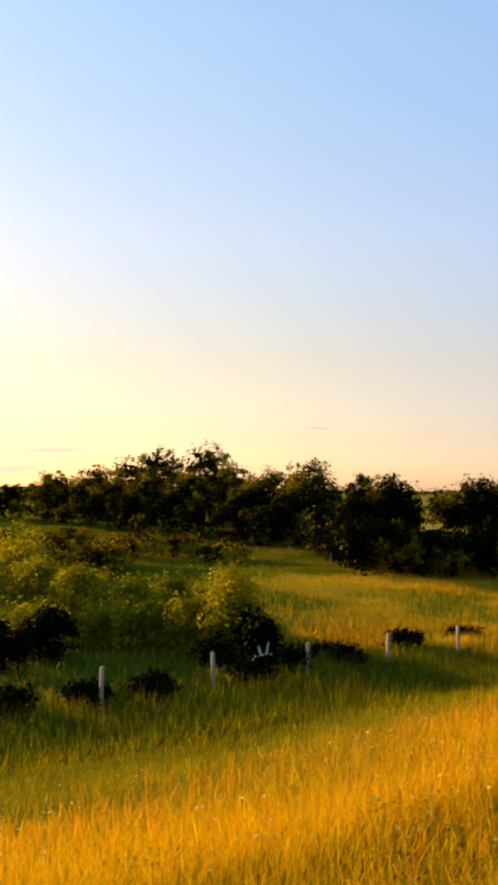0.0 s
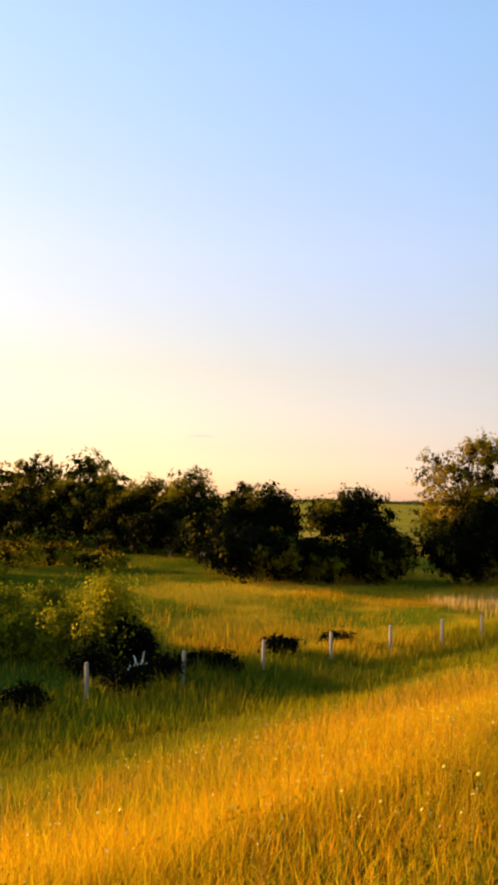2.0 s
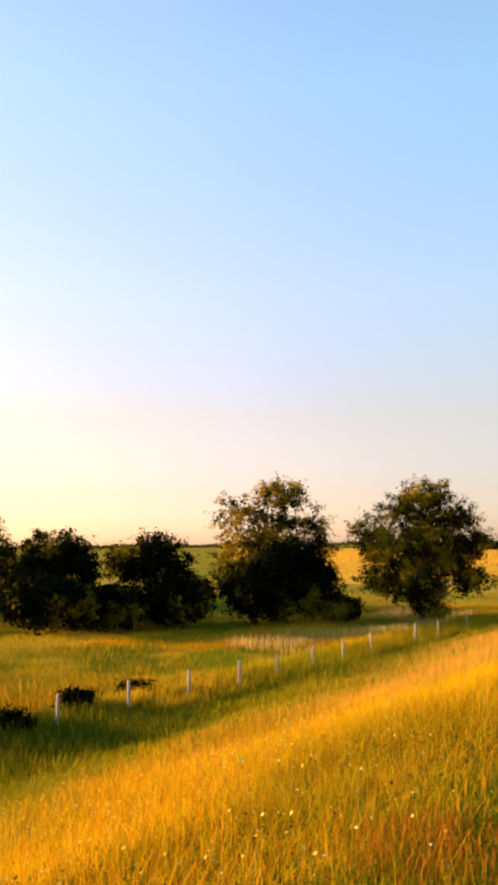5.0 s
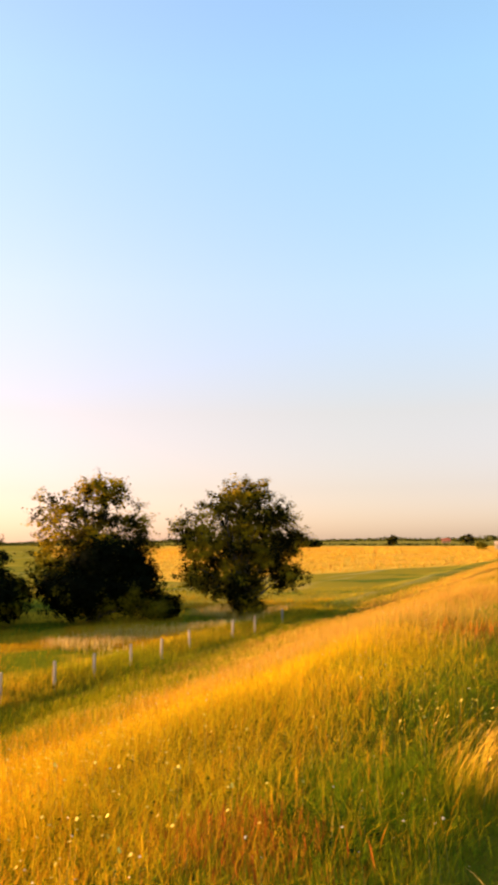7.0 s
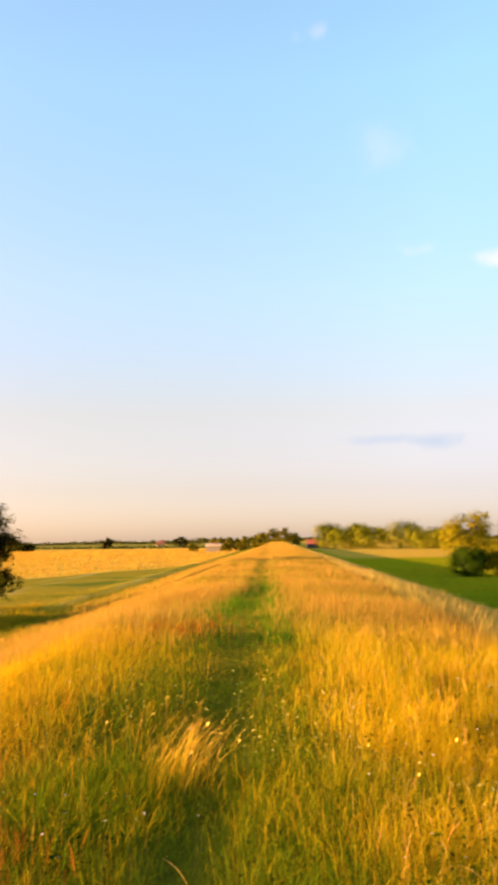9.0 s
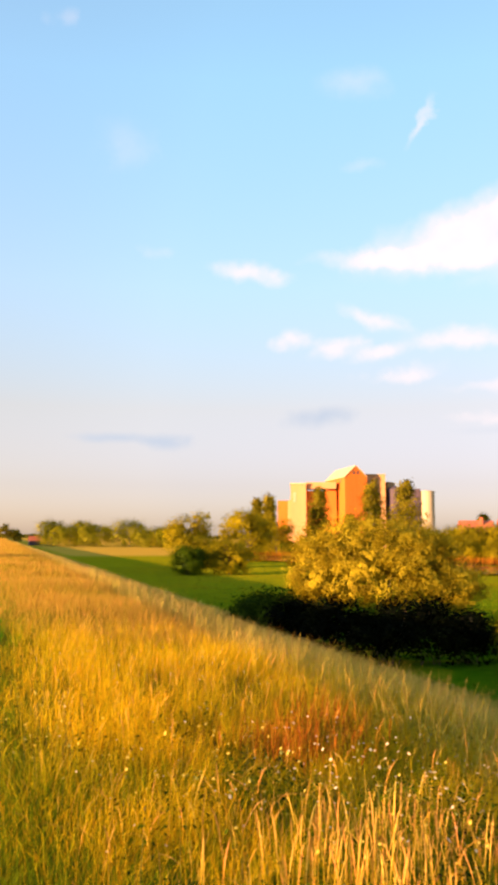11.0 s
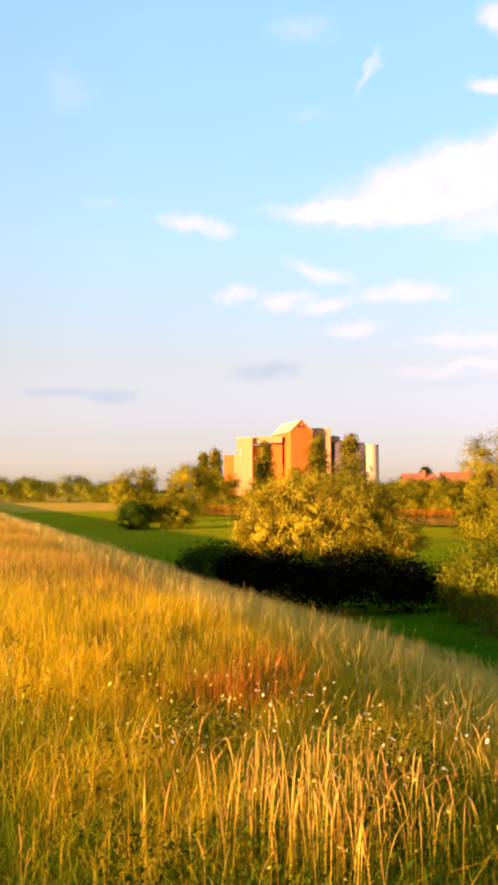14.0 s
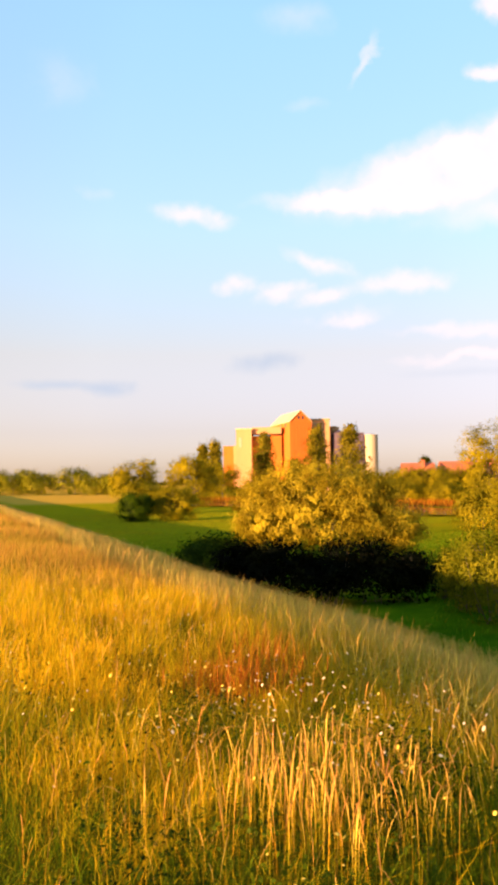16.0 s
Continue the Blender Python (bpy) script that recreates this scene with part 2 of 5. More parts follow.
def ground_material():
    m, n, l = material("meadow_ground")
    co = n.new("ShaderNodeTexCoord")
    sep = n.new("ShaderNodeSeparateXYZ")
    l.new(co.outputs["Object"], sep.inputs[0])
    x, y = sep.outputs[0], sep.outputs[1]
    big = noise_tex(n, l, 0.05, 4, co.outputs["Object"])
    mid = noise_tex(n, l, 0.4, 4, co.outputs["Object"])
    broad = noise_tex(n, l, 0.11, 3, co.outputs["Object"])
    fine = noise_tex(n, l, 6.0, 4, co.outputs["Object"])
    mp = n.new("ShaderNodeMapping")
    mp.inputs["Scale"].default_value = (0.22, 0.012, 1)
    mp.inputs["Rotation"].default_value = (0, 0, radians(-14))
    l.new(co.outputs["Object"], mp.inputs[0])
    swath = noise_tex(n, l, 1.0, 3, mp.outputs[0])
    grass = mixer(n, l, (0.13, 0.13, 0.008), (0.34, 0.22, 0.012), band(n, l, mid.outputs[0], 0.3, 0.65))
    # near ground darkened under the sward: shade in the gaps put into its colour
    gap_shade = mixer(n, l, (0.045, 0.055, 0.004), (0.14, 0.11, 0.007), band(n, l, mid.outputs[0], 0.3, 0.65))
    grass = mixer(n, l, gap_shade, grass, band(n, l, y, 8.0, 22.0))
    # meadow behind the fence, with pale mown swaths
    mead = mixer(n, l, (0.105, 0.125, 0.006), (0.50, 0.28, 0.014), band(n, l, broad.outputs[0], 0.36, 0.52))
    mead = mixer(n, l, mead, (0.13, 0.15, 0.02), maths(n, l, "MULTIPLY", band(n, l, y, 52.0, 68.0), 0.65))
    mead = mixer(n, l, mead, (0.38, 0.30, 0.09), maths(n, l, "MULTIPLY", maths(n, l, "MULTIPLY", band(n, l, swath.outputs[0], 0.52, 0.7), 0.6), band(n, l, y, 62.0, 75.0)))
    # dark green near and before the hedge, tree shadow put into the colour
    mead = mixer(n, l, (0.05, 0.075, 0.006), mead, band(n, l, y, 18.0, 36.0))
    hedge_shade = maths(n, l, "SUBTRACT", 1.0, band(n, l, y, 60.0, 85.0))
    mead = mixer(n, l, mead, (0.035, 0.062, 0.004), maths(n, l, "MULTIPLY", maths(n, l, "MULTIPLY", band(n, l, maths(n, l, "MULTIPLY", x, -1.0), 36.0, 50.0), hedge_shade), 0.85))
    left = band(n, l, maths(n, l, "MULTIPLY", x, -1.0), 15.0, 19.0)
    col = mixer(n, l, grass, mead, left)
    col = mixer(n, l, col, (0.40, 0.29, 0.06), maths(n, l, "MULTIPLY", band(n, l, x, 4.0, 6.0), 0.75))
    # lush low meadow on the river side
    lush = mixer(n, l, (0.018, 0.095, 0.002), (0.06, 0.16, 0.003), band(n, l, mid.outputs[0], 0.3, 0.7))
    lush = mixer(n, l, lush, (0.28, 0.25, 0.006), maths(n, l, "MULTIPLY", band(n, l, y, 26.0, 115.0), 0.85))
    lush = mixer(n, l, lush, (0.26, 0.20, 0.005), maths(n, l, "MULTIPLY", band(n, l, broad.outputs[0], 0.48, 0.66), 0.6))
    col = mixer(n, l, col, lush, band(n, l, x, 14.5, 17.0))
    # ripe corn beyond a slanting edge, and dry grass far off on the river side
    edge = maths(n, l, "ADD", y, maths(n, l, "MULTIPLY", x, 0.55 * 1.0))
    edge = maths(n, l, "ADD", edge, maths(n, l, "MULTIPLY", mid.outputs[0], 4.0))
    corn_a = mixer(n, l, (0.56, 0.31, 0.03), (0.66, 0.38, 0.045), band(n, l, swath.outputs[0], 0.35, 0.65))
    edge2 = maths(n, l, "ADD", y, maths(n, l, "MULTIPLY", x, -2.6))
    corn = maths(n, l, "MULTIPLY", band(n, l, edge2, 235.0, 241.0), band(n, l, maths(n, l, "MULTIPLY", x, -1.0), 17.0, 19.0))
    far = maths(n, l, "SUBTRACT", 1.0, band(n, l, edge, 560.0, 575.0))
    corn = maths(n, l, "MULTIPLY", maths(n, l, "MULTIPLY", corn, far), band(n, l, y, 104.0, 108.0))
    corn = maths(n, l, "MULTIPLY", corn, band(n, l, maths(n, l, "ADD", x, maths(n, l, "MULTIPLY", y, 0.70)), 0.0, 8.0))
    col = mixer(n, l, col, corn_a, corn)
    col = mixer(n, l, col, (0.24, 0.19, 0.03), maths(n, l, "MULTIPLY", band(n, l, edge, 560.0, 575.0), left))
    dry = maths(n, l, "MULTIPLY", band(n, l, y, 215.0, 250.0), band(n, l, x, 15.0, 22.0))
    col = mixer(n, l, col, (0.52, 0.30, 0.035), dry)
    col = mixer(n, l, col, (0.5, 0.5, 0.5), maths(n, l, "MULTIPLY", fine.outputs[0], 0.5), "OVERLAY")
    bs = n.new("ShaderNodeBsdfPrincipled")
    bs.inputs["Roughness"].default_value = 0.95
    bs.inputs["Specular IOR Level"].default_value = 0.0
    l.new(col, bs.inputs["Base Color"])
    bp = n.new("ShaderNodeBump")
    bp.inputs["Strength"].default_value, bp.inputs["Distance"].default_value = 0.8, 0.15
    l.new(fine.outputs[0], bp.inputs["Height"])
    l.new(bp.outputs[0], bs.inputs["Normal"])
    out = n.new("ShaderNodeOutputMaterial")
    l.new(bs.outputs[0], out.inputs["Surface"])
    return m


GROUND = ground_material()
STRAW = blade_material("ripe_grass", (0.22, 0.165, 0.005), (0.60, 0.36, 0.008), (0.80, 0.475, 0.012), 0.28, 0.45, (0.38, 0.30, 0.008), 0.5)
# green foot darkened: shade low in the sward put into the colour
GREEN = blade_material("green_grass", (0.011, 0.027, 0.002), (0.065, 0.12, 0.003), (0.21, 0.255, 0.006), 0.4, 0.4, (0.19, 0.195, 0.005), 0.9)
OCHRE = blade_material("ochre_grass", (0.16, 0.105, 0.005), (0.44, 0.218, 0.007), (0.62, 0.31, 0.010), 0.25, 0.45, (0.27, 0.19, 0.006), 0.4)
STALK = blade_material("ripe_stalk", (0.28, 0.19, 0.006), (0.60, 0.36, 0.012), (0.76, 0.45, 0.05), 0.25, 0.35)
OLIVE_GRASS = blade_material("olive_grass", (0.06, 0.06, 0.003), (0.20, 0.165, 0.004), (0.33, 0.245, 0.007), 0.3, 0.4, (0.10, 0.135, 0.004), 0.35)
PINK_HEAD = blade_material("pink_seed_head", (0.46, 0.31, 0.008), (0.66, 0.41, 0.012), (0.76, 0.38, 0.085), 0.45, 0.35)
FAR_RIPE = blade_material("far_ripe_grass", (0.24, 0.15, 0.02), (0.44, 0.25, 0.03), (0.57, 0.31, 0.05), 0.15, 0.45, (0.36, 0.25, 0.02), 0.12)
CORN = blade_material("ripe_corn", (0.34, 0.20, 0.018), (0.50, 0.28, 0.025), (0.60, 0.33, 0.04), 0.15, 0.4, (0.48, 0.29, 0.05), 0.02)
DOCK = blade_material("red_dock", (0.08, 0.06, 0.008), (0.26, 0.10, 0.007), (0.36, 0.12, 0.010), 0.45, 0.3)
PALE_GRASS = blade_material("pale_grass", (0.11, 0.10, 0.008), (0.48, 0.33, 0.05), (0.74, 0.46, 0.11), 0.3, 0.4, (0.33, 0.26, 0.025), 0.35)
LUSH = blade_material("lush_grass", (0.009, 0.055, 0.002), (0.028, 0.15, 0.003), (0.065, 0.235, 0.004), 0.3, 0.4, (0.12, 0.19, 0.004), 0.08)
LUSH_DRY = blade_material("drying_meadow_grass", (0.06, 0.08, 0.003), (0.19, 0.19, 0.005), (0.30, 0.27, 0.009), 0.3, 0.4, (0.30, 0.23, 0.008), 0.06)
PLUME = blade_material("pale_plumes", (0.16, 0.13, 0.02), (0.54, 0.37, 0.09), (0.74, 0.51, 0.20), 0.22, 0.45, (0.48, 0.31, 0.06), 0.12)
HERB = leaf_material("herb_leaf", (0.010, 0.020, 0.001), (0.085, 0.125, 0.004), 0.3, 0.4, 1.6)
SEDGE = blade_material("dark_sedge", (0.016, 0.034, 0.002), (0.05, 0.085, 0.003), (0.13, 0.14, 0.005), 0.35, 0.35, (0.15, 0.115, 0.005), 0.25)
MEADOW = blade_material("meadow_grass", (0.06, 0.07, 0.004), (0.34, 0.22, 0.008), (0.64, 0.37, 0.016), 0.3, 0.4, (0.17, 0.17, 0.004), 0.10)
# hawthorn leaves near black: backlit shade put into the leaf colour
LEAF_DARK = leaf_material("shaded_hawthorn_leaf", (0.004, 0.006, 0.001), (0.19, 0.15, 0.005), 0.32, 0.4, 0.35, 0.5)
# near-black leaf: the shade under the bushes put into colour
LEAF_SHADE = leaf_material("shade_leaf", (0.002, 0.0035, 0.001), (0.012, 0.015, 0.002), 0.2, 0.4, 0.6, 0.4)
# lighter copy of the sallow leaf: light through the bushes put into colour
LEAF_BACKLIT = leaf_material("backlit_sallow_leaf", (0.10, 0.11, 0.004), (0.46, 0.38, 0.012), 0.5, 0.4, 0.8, 0.2)
# lighter hawthorn leaves: sun on the tops put into the colour
LEAF_OLIVE = leaf_material("sunlit_hawthorn_leaf", (0.008, 0.010, 0.001), (0.30, 0.23, 0.008), 0.4, 0.4, 0.3, 0.34)
LEAF_ASH = leaf_material("ash_leaf", (0.013, 0.012, 0.001), (0.50, 0.335, 0.010), 0.42, 0.4, 0.55, 0.32)
LEAF_WILLOW = leaf_material("willow_leaf", (0.14, 0.10, 0.003), (0.56, 0.43, 0.022), 0.34, 0.4, 0.9)
LEAF_SALLOW = leaf_material("sallow_leaf", (0.07, 0.09, 0.003), (0.28, 0.25, 0.010), 0.45, 0.4, 0.8)
LEAF_MID = leaf_material("meadow_willow_leaf", (0.13, 0.115, 0.004), (0.46, 0.36, 0.010), 0.38, 0.4, 0.22)
# duller, darker copy of the meadow willow leaf for the far row
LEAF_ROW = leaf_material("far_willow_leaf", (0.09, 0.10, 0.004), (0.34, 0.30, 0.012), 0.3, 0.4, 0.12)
LEAF_DEEP = leaf_material("deep_green_leaf", (0.014, 0.034, 0.002), (0.085, 0.14, 0.004), 0.3, 0.4, 0.6, 0.2)
LEAF_POPLAR = leaf_material("poplar_leaf", (0.08, 0.075, 0.004), (0.30, 0.235, 0.012), 0.3, 0.4, 0.2)
BLEACHED = plain_material("bleached_wood", (0.62, 0.56, 0.46), (0.76, 0.70, 0.60), 0.8, 3.0, 0.3, 30)
STEM = plain_material("flower_stem", (0.10, 0.12, 0.01), (0.20, 0.18, 0.02), 0.8, 40, 0.1, 200)
LEAF_FAR = leaf_material("far_leaf", (0.04, 0.05, 0.010), (0.12, 0.115, 0.02), 0.3, 0.4, 0.05)
BARK = plain_material("bark", (0.05, 0.035, 0.02), (0.12, 0.09, 0.06), 0.9, 1.5, 0.8, 12)
PETAL = plain_material("white_petal", (0.60, 0.49, 0.25), (0.72, 0.60, 0.34), 0.7, 40, 0.1, 200)
YELLOW = plain_material("yellow_petal", (0.70, 0.50, 0.03), (0.80, 0.62, 0.06), 0.7, 40, 0.1, 200)


# ---------------- mesh helpers ----------------
def mesh_object(name, verts, faces, mats, parent=None, uv=None, smooth=False):
    """One mesh object from arrays: verts (N, 3), faces (M, k)."""
    verts, faces = np.asarray(verts, np.float32), np.asarray(faces, np.int32)
    k = faces.shape[1]
    me = bpy.data.meshes.new(name)
    me.vertices.add(len(verts))
    me.vertices.foreach_set("co", verts.ravel())
    me.loops.add(faces.size)
    me.loops.foreach_set("vertex_index", faces.ravel())
    me.polygons.add(len(faces))
    me.polygons.foreach_set("loop_start", np.arange(0, faces.size, k, dtype=np.int32))
    if smooth:
        me.polygons.foreach_set("use_smooth", np.ones(len(faces), bool))
    if uv is not None:
        layer = me.uv_layers.new(name="UVMap")
        layer.data.foreach_set("uv", np.asarray(uv, np.float32)[faces.ravel()].ravel())
    me.update(calc_edges=True)
    me.validate()
    me.materials.append(mats)
    ob = new(name, me)
    if parent is not None:
        ob.parent = parent
    return ob


def part(name, bm, mat, parent, label=""):
    me = bpy.data.meshes.new(name)
    bm.normal_update()
    bm.to_mesh(me)
    bm.free()
    me.materials.append(mat)
    ob = new(name, me)
    ob.parent = parent
    if label:
        ob["label"] = label
    return ob


def empty(name, m, label, category, group="", kind=""):
    ob = new(name)
    ob.matrix_world = m
    ob.empty_display_size = 0.2
    return tagged(ob, label, category, group, kind)


def polar(az, r):
    a = radians(az)
    return r * math.sin(a), r * math.cos(a)


def smooth01(v):
    v = np.clip(v, 0, 1)
    return v * v * (3 - 2 * v)


def height(x, y):
    """The ground: a grassed dike four metres high along +y, a shallow ditch at its foot, level land beyond."""
    x, y = np.asarray(x, float), np.asarray(y, float)
    ax = np.abs(x + 0.15)
    v = np.clip((ax - 3.1) / 13.0, 0, 1)
    w = np.clip((ax - 3.1) / 15.0, 0, 1)
    drop = np.where(x < 0, 1 - (1 - w) ** 1.35, 0.9 * v + 0.1 * smooth01(v))
    z = -4.0 * drop - 0.012 * np.minimum(ax, 3.0) ** 2
    near = np.exp(-(x * x + y * y) / 160.0 ** 2)
    z = z + near * (0.05 * np.sin(0.9 * x + 0.31 * y) + 0.05 * np.sin(0.23 * x - 0.7 * y + 1.3)) * np.minimum(1, ax / 2.5)
    out = smooth01((ax - 17) / 14)
    z = z + near * out * (0.18 * np.sin(0.21 * x + 0.13 * y) + 0.14 * np.sin(0.11 * x - 0.27 * y + 2))
    # ground raised at the fence, fitted to the post length seen from the camera
    z = z + 0.42 * np.exp(-((x + 18.9) / 2.2) ** 2)
    # worn path along the crest
    z = z - 0.05 * np.exp(-((x + 0.35 + 0.012 * y) / 0.3) ** 2)
    return z


def spread_lines(near, far, step, growth):
    v, s = [0.0], step
    while v[-1] < far:
        if v[-1] > near:
            s *= growth
        v.append(v[-1] + s)
    return np.array(v)


# ---------------- ground ----------------
def build_ground():
    gx = spread_lines(22, 3600, 0.45, 1.09)
    gx = np.concatenate([-gx[:0:-1], gx])
    gy = spread_lines(30, 4200, 0.6, 1.07)
    back = spread_lines(6, 3000, 1.2, 1.15)
    gy = np.concatenate([-back[:0:-1], gy])
    X, Y = np.meshgrid(gx, gy)
    V = np.stack([X.ravel(), Y.ravel(), height(X, Y).ravel()], 1)
    nx, ny = len(gx), len(gy)
    i = (np.arange(ny - 1)[:, None] * nx + np.arange(nx - 1)[None]).ravel()
    F = np.stack([i, i + 1, i + nx + 1, i + nx], 1)
    ob = mesh_object("ground", V, F, GROUND, smooth=True)
    return tagged(ob, "grassy dike with green meadows and ripe fields", "ground", kind="structure")


build_ground()


# ---------------- grass ----------------
def blades(name, P, h, w, bend, mat, label, seed, seg=3, profile=None, lean=(0.25, 0.1), jitter=1.0, droop=0.0):
    """Many thin bent blades standing at P: one object."""
    rng = np.random.default_rng(seed)
    n = len(P)
    th = rng.uniform(0, 2 * np.pi, n)
    dx = np.cos(th) * jitter + lean[0]
    dy = np.sin(th) * jitter + lean[1]
    side = rng.uniform(0, np.pi, n)
    sx, sy = np.cos(side), np.sin(side)
    t = np.linspace(0, 1, seg + 1)
    prof = np.asarray(profile if profile is not None else (1 - t) ** 0.7 + 0.04)
    nod = droop * rng.uniform(0.3, 1.2, n)[:, None]
    reach = (bend * h)[:, None] * t[None] ** 2 + h[:, None] * nod * 0.32 * t[None] ** 5
    zz = h[:, None] * (t[None] - 0.35 * bend[:, None] * t[None] ** 2 - nod * 0.24 * t[None] ** 7)
    cx = P[:, 0, None] + dx[:, None] * reach
    cy = P[:, 1, None] + dy[:, None] * reach
    cz = P[:, 2, None] + zz - 0.02
    hw = 0.5 * w[:, None] * prof[None]
    A = np.stack([cx - sx[:, None] * hw, cy - sy[:, None] * hw, cz], 2)
    B = np.stack([cx + sx[:, None] * hw, cy + sy[:, None] * hw, cz], 2)
    V = np.stack([A, B], 2).reshape(-1, 3)
    k = 2 * (seg + 1)
    base = (np.arange(n) * k)[:, None] + 2 * np.arange(seg)[None]
    F = np.stack([base, base + 1, base + 3, base + 2], 2).reshape(-1, 4)
    UV = np.stack([np.tile([0.0, 1.0], n * (seg + 1)), np.tile(np.repeat(t, 2), n)], 1)
    ob = mesh_object(name, V, F, mat, uv=UV)
    return tagged(ob, label, "grass", kind="stuff")


def scatter(seed, n, x0, x1, y0, y1, keep=None):
    rng = np.random.default_rng(seed)
    x, y = rng.uniform(x0, x1, n), rng.uniform(y0, y1, n)
    if keep is not None:
        k = keep(x, y, rng)
        x, y = x[k], y[k]
    return np.stack([x, y, height(x, y)], 1), rng


def wedge(x, y, lo=-76, hi=44):
    a = np.degrees(np.arctan2(x, y))
    return (a > lo) & (a < hi)


def waves(x, y, s, ph):
    """A soft patch field from 0 to 1."""
    return 0.5 + 0.25 * (np.sin(x / s + 1.7 * np.sin(y / s * 0.6 + ph)) + np.sin(y / s * 0.83 + 1.3 * np.sin(x / s * 0.7 - ph) + ph))


def shaded_herbs(x, y):
    """1 in the leafy patch on the river shoulder, made darker for its shade, 0 elsewhere."""
    a = np.degrees(np.arctan2(x, y)) + 8 * (waves(x, y, 0.4, 2.0) - 0.5)
    return smooth01((a - 15) / 6) * smooth01((6.4 - np.hypot(x, y)) / 1.6)


def green_hollow(x, y):
    """1 in the green hollow beside the path, 0 elsewhere."""
    u, v = (x + 1.05) / 0.85, (y - 4.1) / 1.35
    return np.exp(-(u * u + v * v) ** 1.5)


def path_gap(x, y):
    return np.abs(x + 0.35 + 0.012 * y)


def crest_grass():
    lab_tall = "tall ripe golden grass on the dike"
    lab_low = "low green grass on the dike"
    # near sward: low green blades, shorter on the path
    P, g = scatter(11, 125000, -6.0, 5.5, 0.6, 13, lambda x, y, r: wedge(x, y) & (np.hypot(x, y) > 2.4) & (r.random(len(x)) < 6 / (2 + np.hypot(x, y))))
    n = len(P)
    short = np.clip(path_gap(P[:, 0], P[:, 1]) / 0.6, 0.4, 1)
    green = 0.7 * np.exp(-((P[:, 0] + 0.7) / 1.15) ** 4) + 0.18 * (P[:, 0] > 0.3) + 0.35 * (P[:, 0] > 0.1) * smooth01((5.0 - np.hypot(P[:, 0], P[:, 1])) / 1.4) + 1.0 * shaded_herbs(P[:, 0], P[:, 1]) + 0.25 * (P[:, 0] < -4.2) * (P[:, 1] < 8) + green_hollow(P[:, 0], P[:, 1]) + 0.4 * waves(P[:, 0], P[:, 1], 0.6, 2.0) > g.random(n)
    h, w, q = g.uniform(0.07, 0.27, n) * short, g.uniform(0.003, 0.008, n), g.uniform(0.2, 1.0, n)
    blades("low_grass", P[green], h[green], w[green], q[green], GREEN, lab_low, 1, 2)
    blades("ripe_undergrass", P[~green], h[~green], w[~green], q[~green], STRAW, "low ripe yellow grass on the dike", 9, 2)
    # golden drifts towards the landward shoulder, short and fine
    def drift(x, y, r):
        dense = np.clip((-x - 1.3) / 2.2, 0.05, 1) * (0.25 + 0.75 * waves(x, y, 0.8, 0.4))
        return wedge(x, y) & (np.hypot(x, y) > 2.4) & (path_gap(x, y) > 0.3) & (r.random(len(x)) < dense * (1 - 0.9 * green_hollow(x, y)) * (1 - 0.7 * smooth01((-x - 3.8) / 2.5) * smooth01((11 - y) / 6)) * 7 / (2 + np.hypot(x, y)))
    P, g = scatter(12, 190000, -7, -0.3, 0.6, 15, drift)
    n = len(P)
    h, w, q = g.uniform(0.16, 0.34, n), g.uniform(0.0025, 0.006, n), g.uniform(0.05, 0.7, n)
    ochre = 0.85 * smooth01((14 - P[:, 1]) / 9) > g.random(n)
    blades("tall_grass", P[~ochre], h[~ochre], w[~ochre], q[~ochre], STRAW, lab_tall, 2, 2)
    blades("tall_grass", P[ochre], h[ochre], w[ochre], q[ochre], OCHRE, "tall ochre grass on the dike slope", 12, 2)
    # taller growth on the river side of the path
    def river(x, y, r):
        dense = np.clip((x - 0.25) / 0.8, 0.03, 1) * (0.95 - 0.76 * shaded_herbs(x, y)) * (0.05 + 0.95 * smooth01((waves(x, y, 0.16, 2.1) * 0.6 + waves(x, y, 0.45, 0.6) * 0.4 - 0.40) / 0.22))
        return wedge(x, y) & (np.hypot(x, y) > 2.4) & (r.random(len(x)) < dense * (1 - 0.6 * smooth01((4.9 - np.hypot(x, y)) / 1.3)) * 7 / (2 + np.hypot(x, y)))
    P, g = scatter(13, 170000, -0.2, 6.3, 1.5, 15, river)
    n = len(P)
    tall = 0.75 + 0.4 * waves(P[:, 0], P[:, 1], 0.9, 5.0)
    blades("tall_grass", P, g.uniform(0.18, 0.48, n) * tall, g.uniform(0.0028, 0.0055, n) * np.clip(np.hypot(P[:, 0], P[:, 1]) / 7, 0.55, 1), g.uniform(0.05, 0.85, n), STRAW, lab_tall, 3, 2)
    # fine undergrowth where the camera stands closest
    P, g = scatter(16, 66000, -4.5, 4.0, 0.8, 6.2, lambda x, y, r: wedge(x, y) & (np.hypot(x, y) > 2.5) & (np.hypot(x, y) < 6.2) & (path_gap(x, y) > 0.3 * r.random(len(x))))
    n = len(P)
    green = 0.7 * np.exp(-((P[:, 0] + 0.7) / 1.15) ** 4) + 0.18 * (P[:, 0] > 0.3) + 0.35 * (P[:, 0] > 0.1) * smooth01((5.0 - np.hypot(P[:, 0], P[:, 1])) / 1.4) + 1.0 * shaded_herbs(P[:, 0], P[:, 1]) + 0.4 * waves(P[:, 0], P[:, 1], 0.5, 3.0) > g.random(n)
    h, w, q = g.uniform(0.10, 0.30, n), g.uniform(0.002, 0.0045, n), g.uniform(0.1, 0.9, n)
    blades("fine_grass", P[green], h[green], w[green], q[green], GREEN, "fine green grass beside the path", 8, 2)
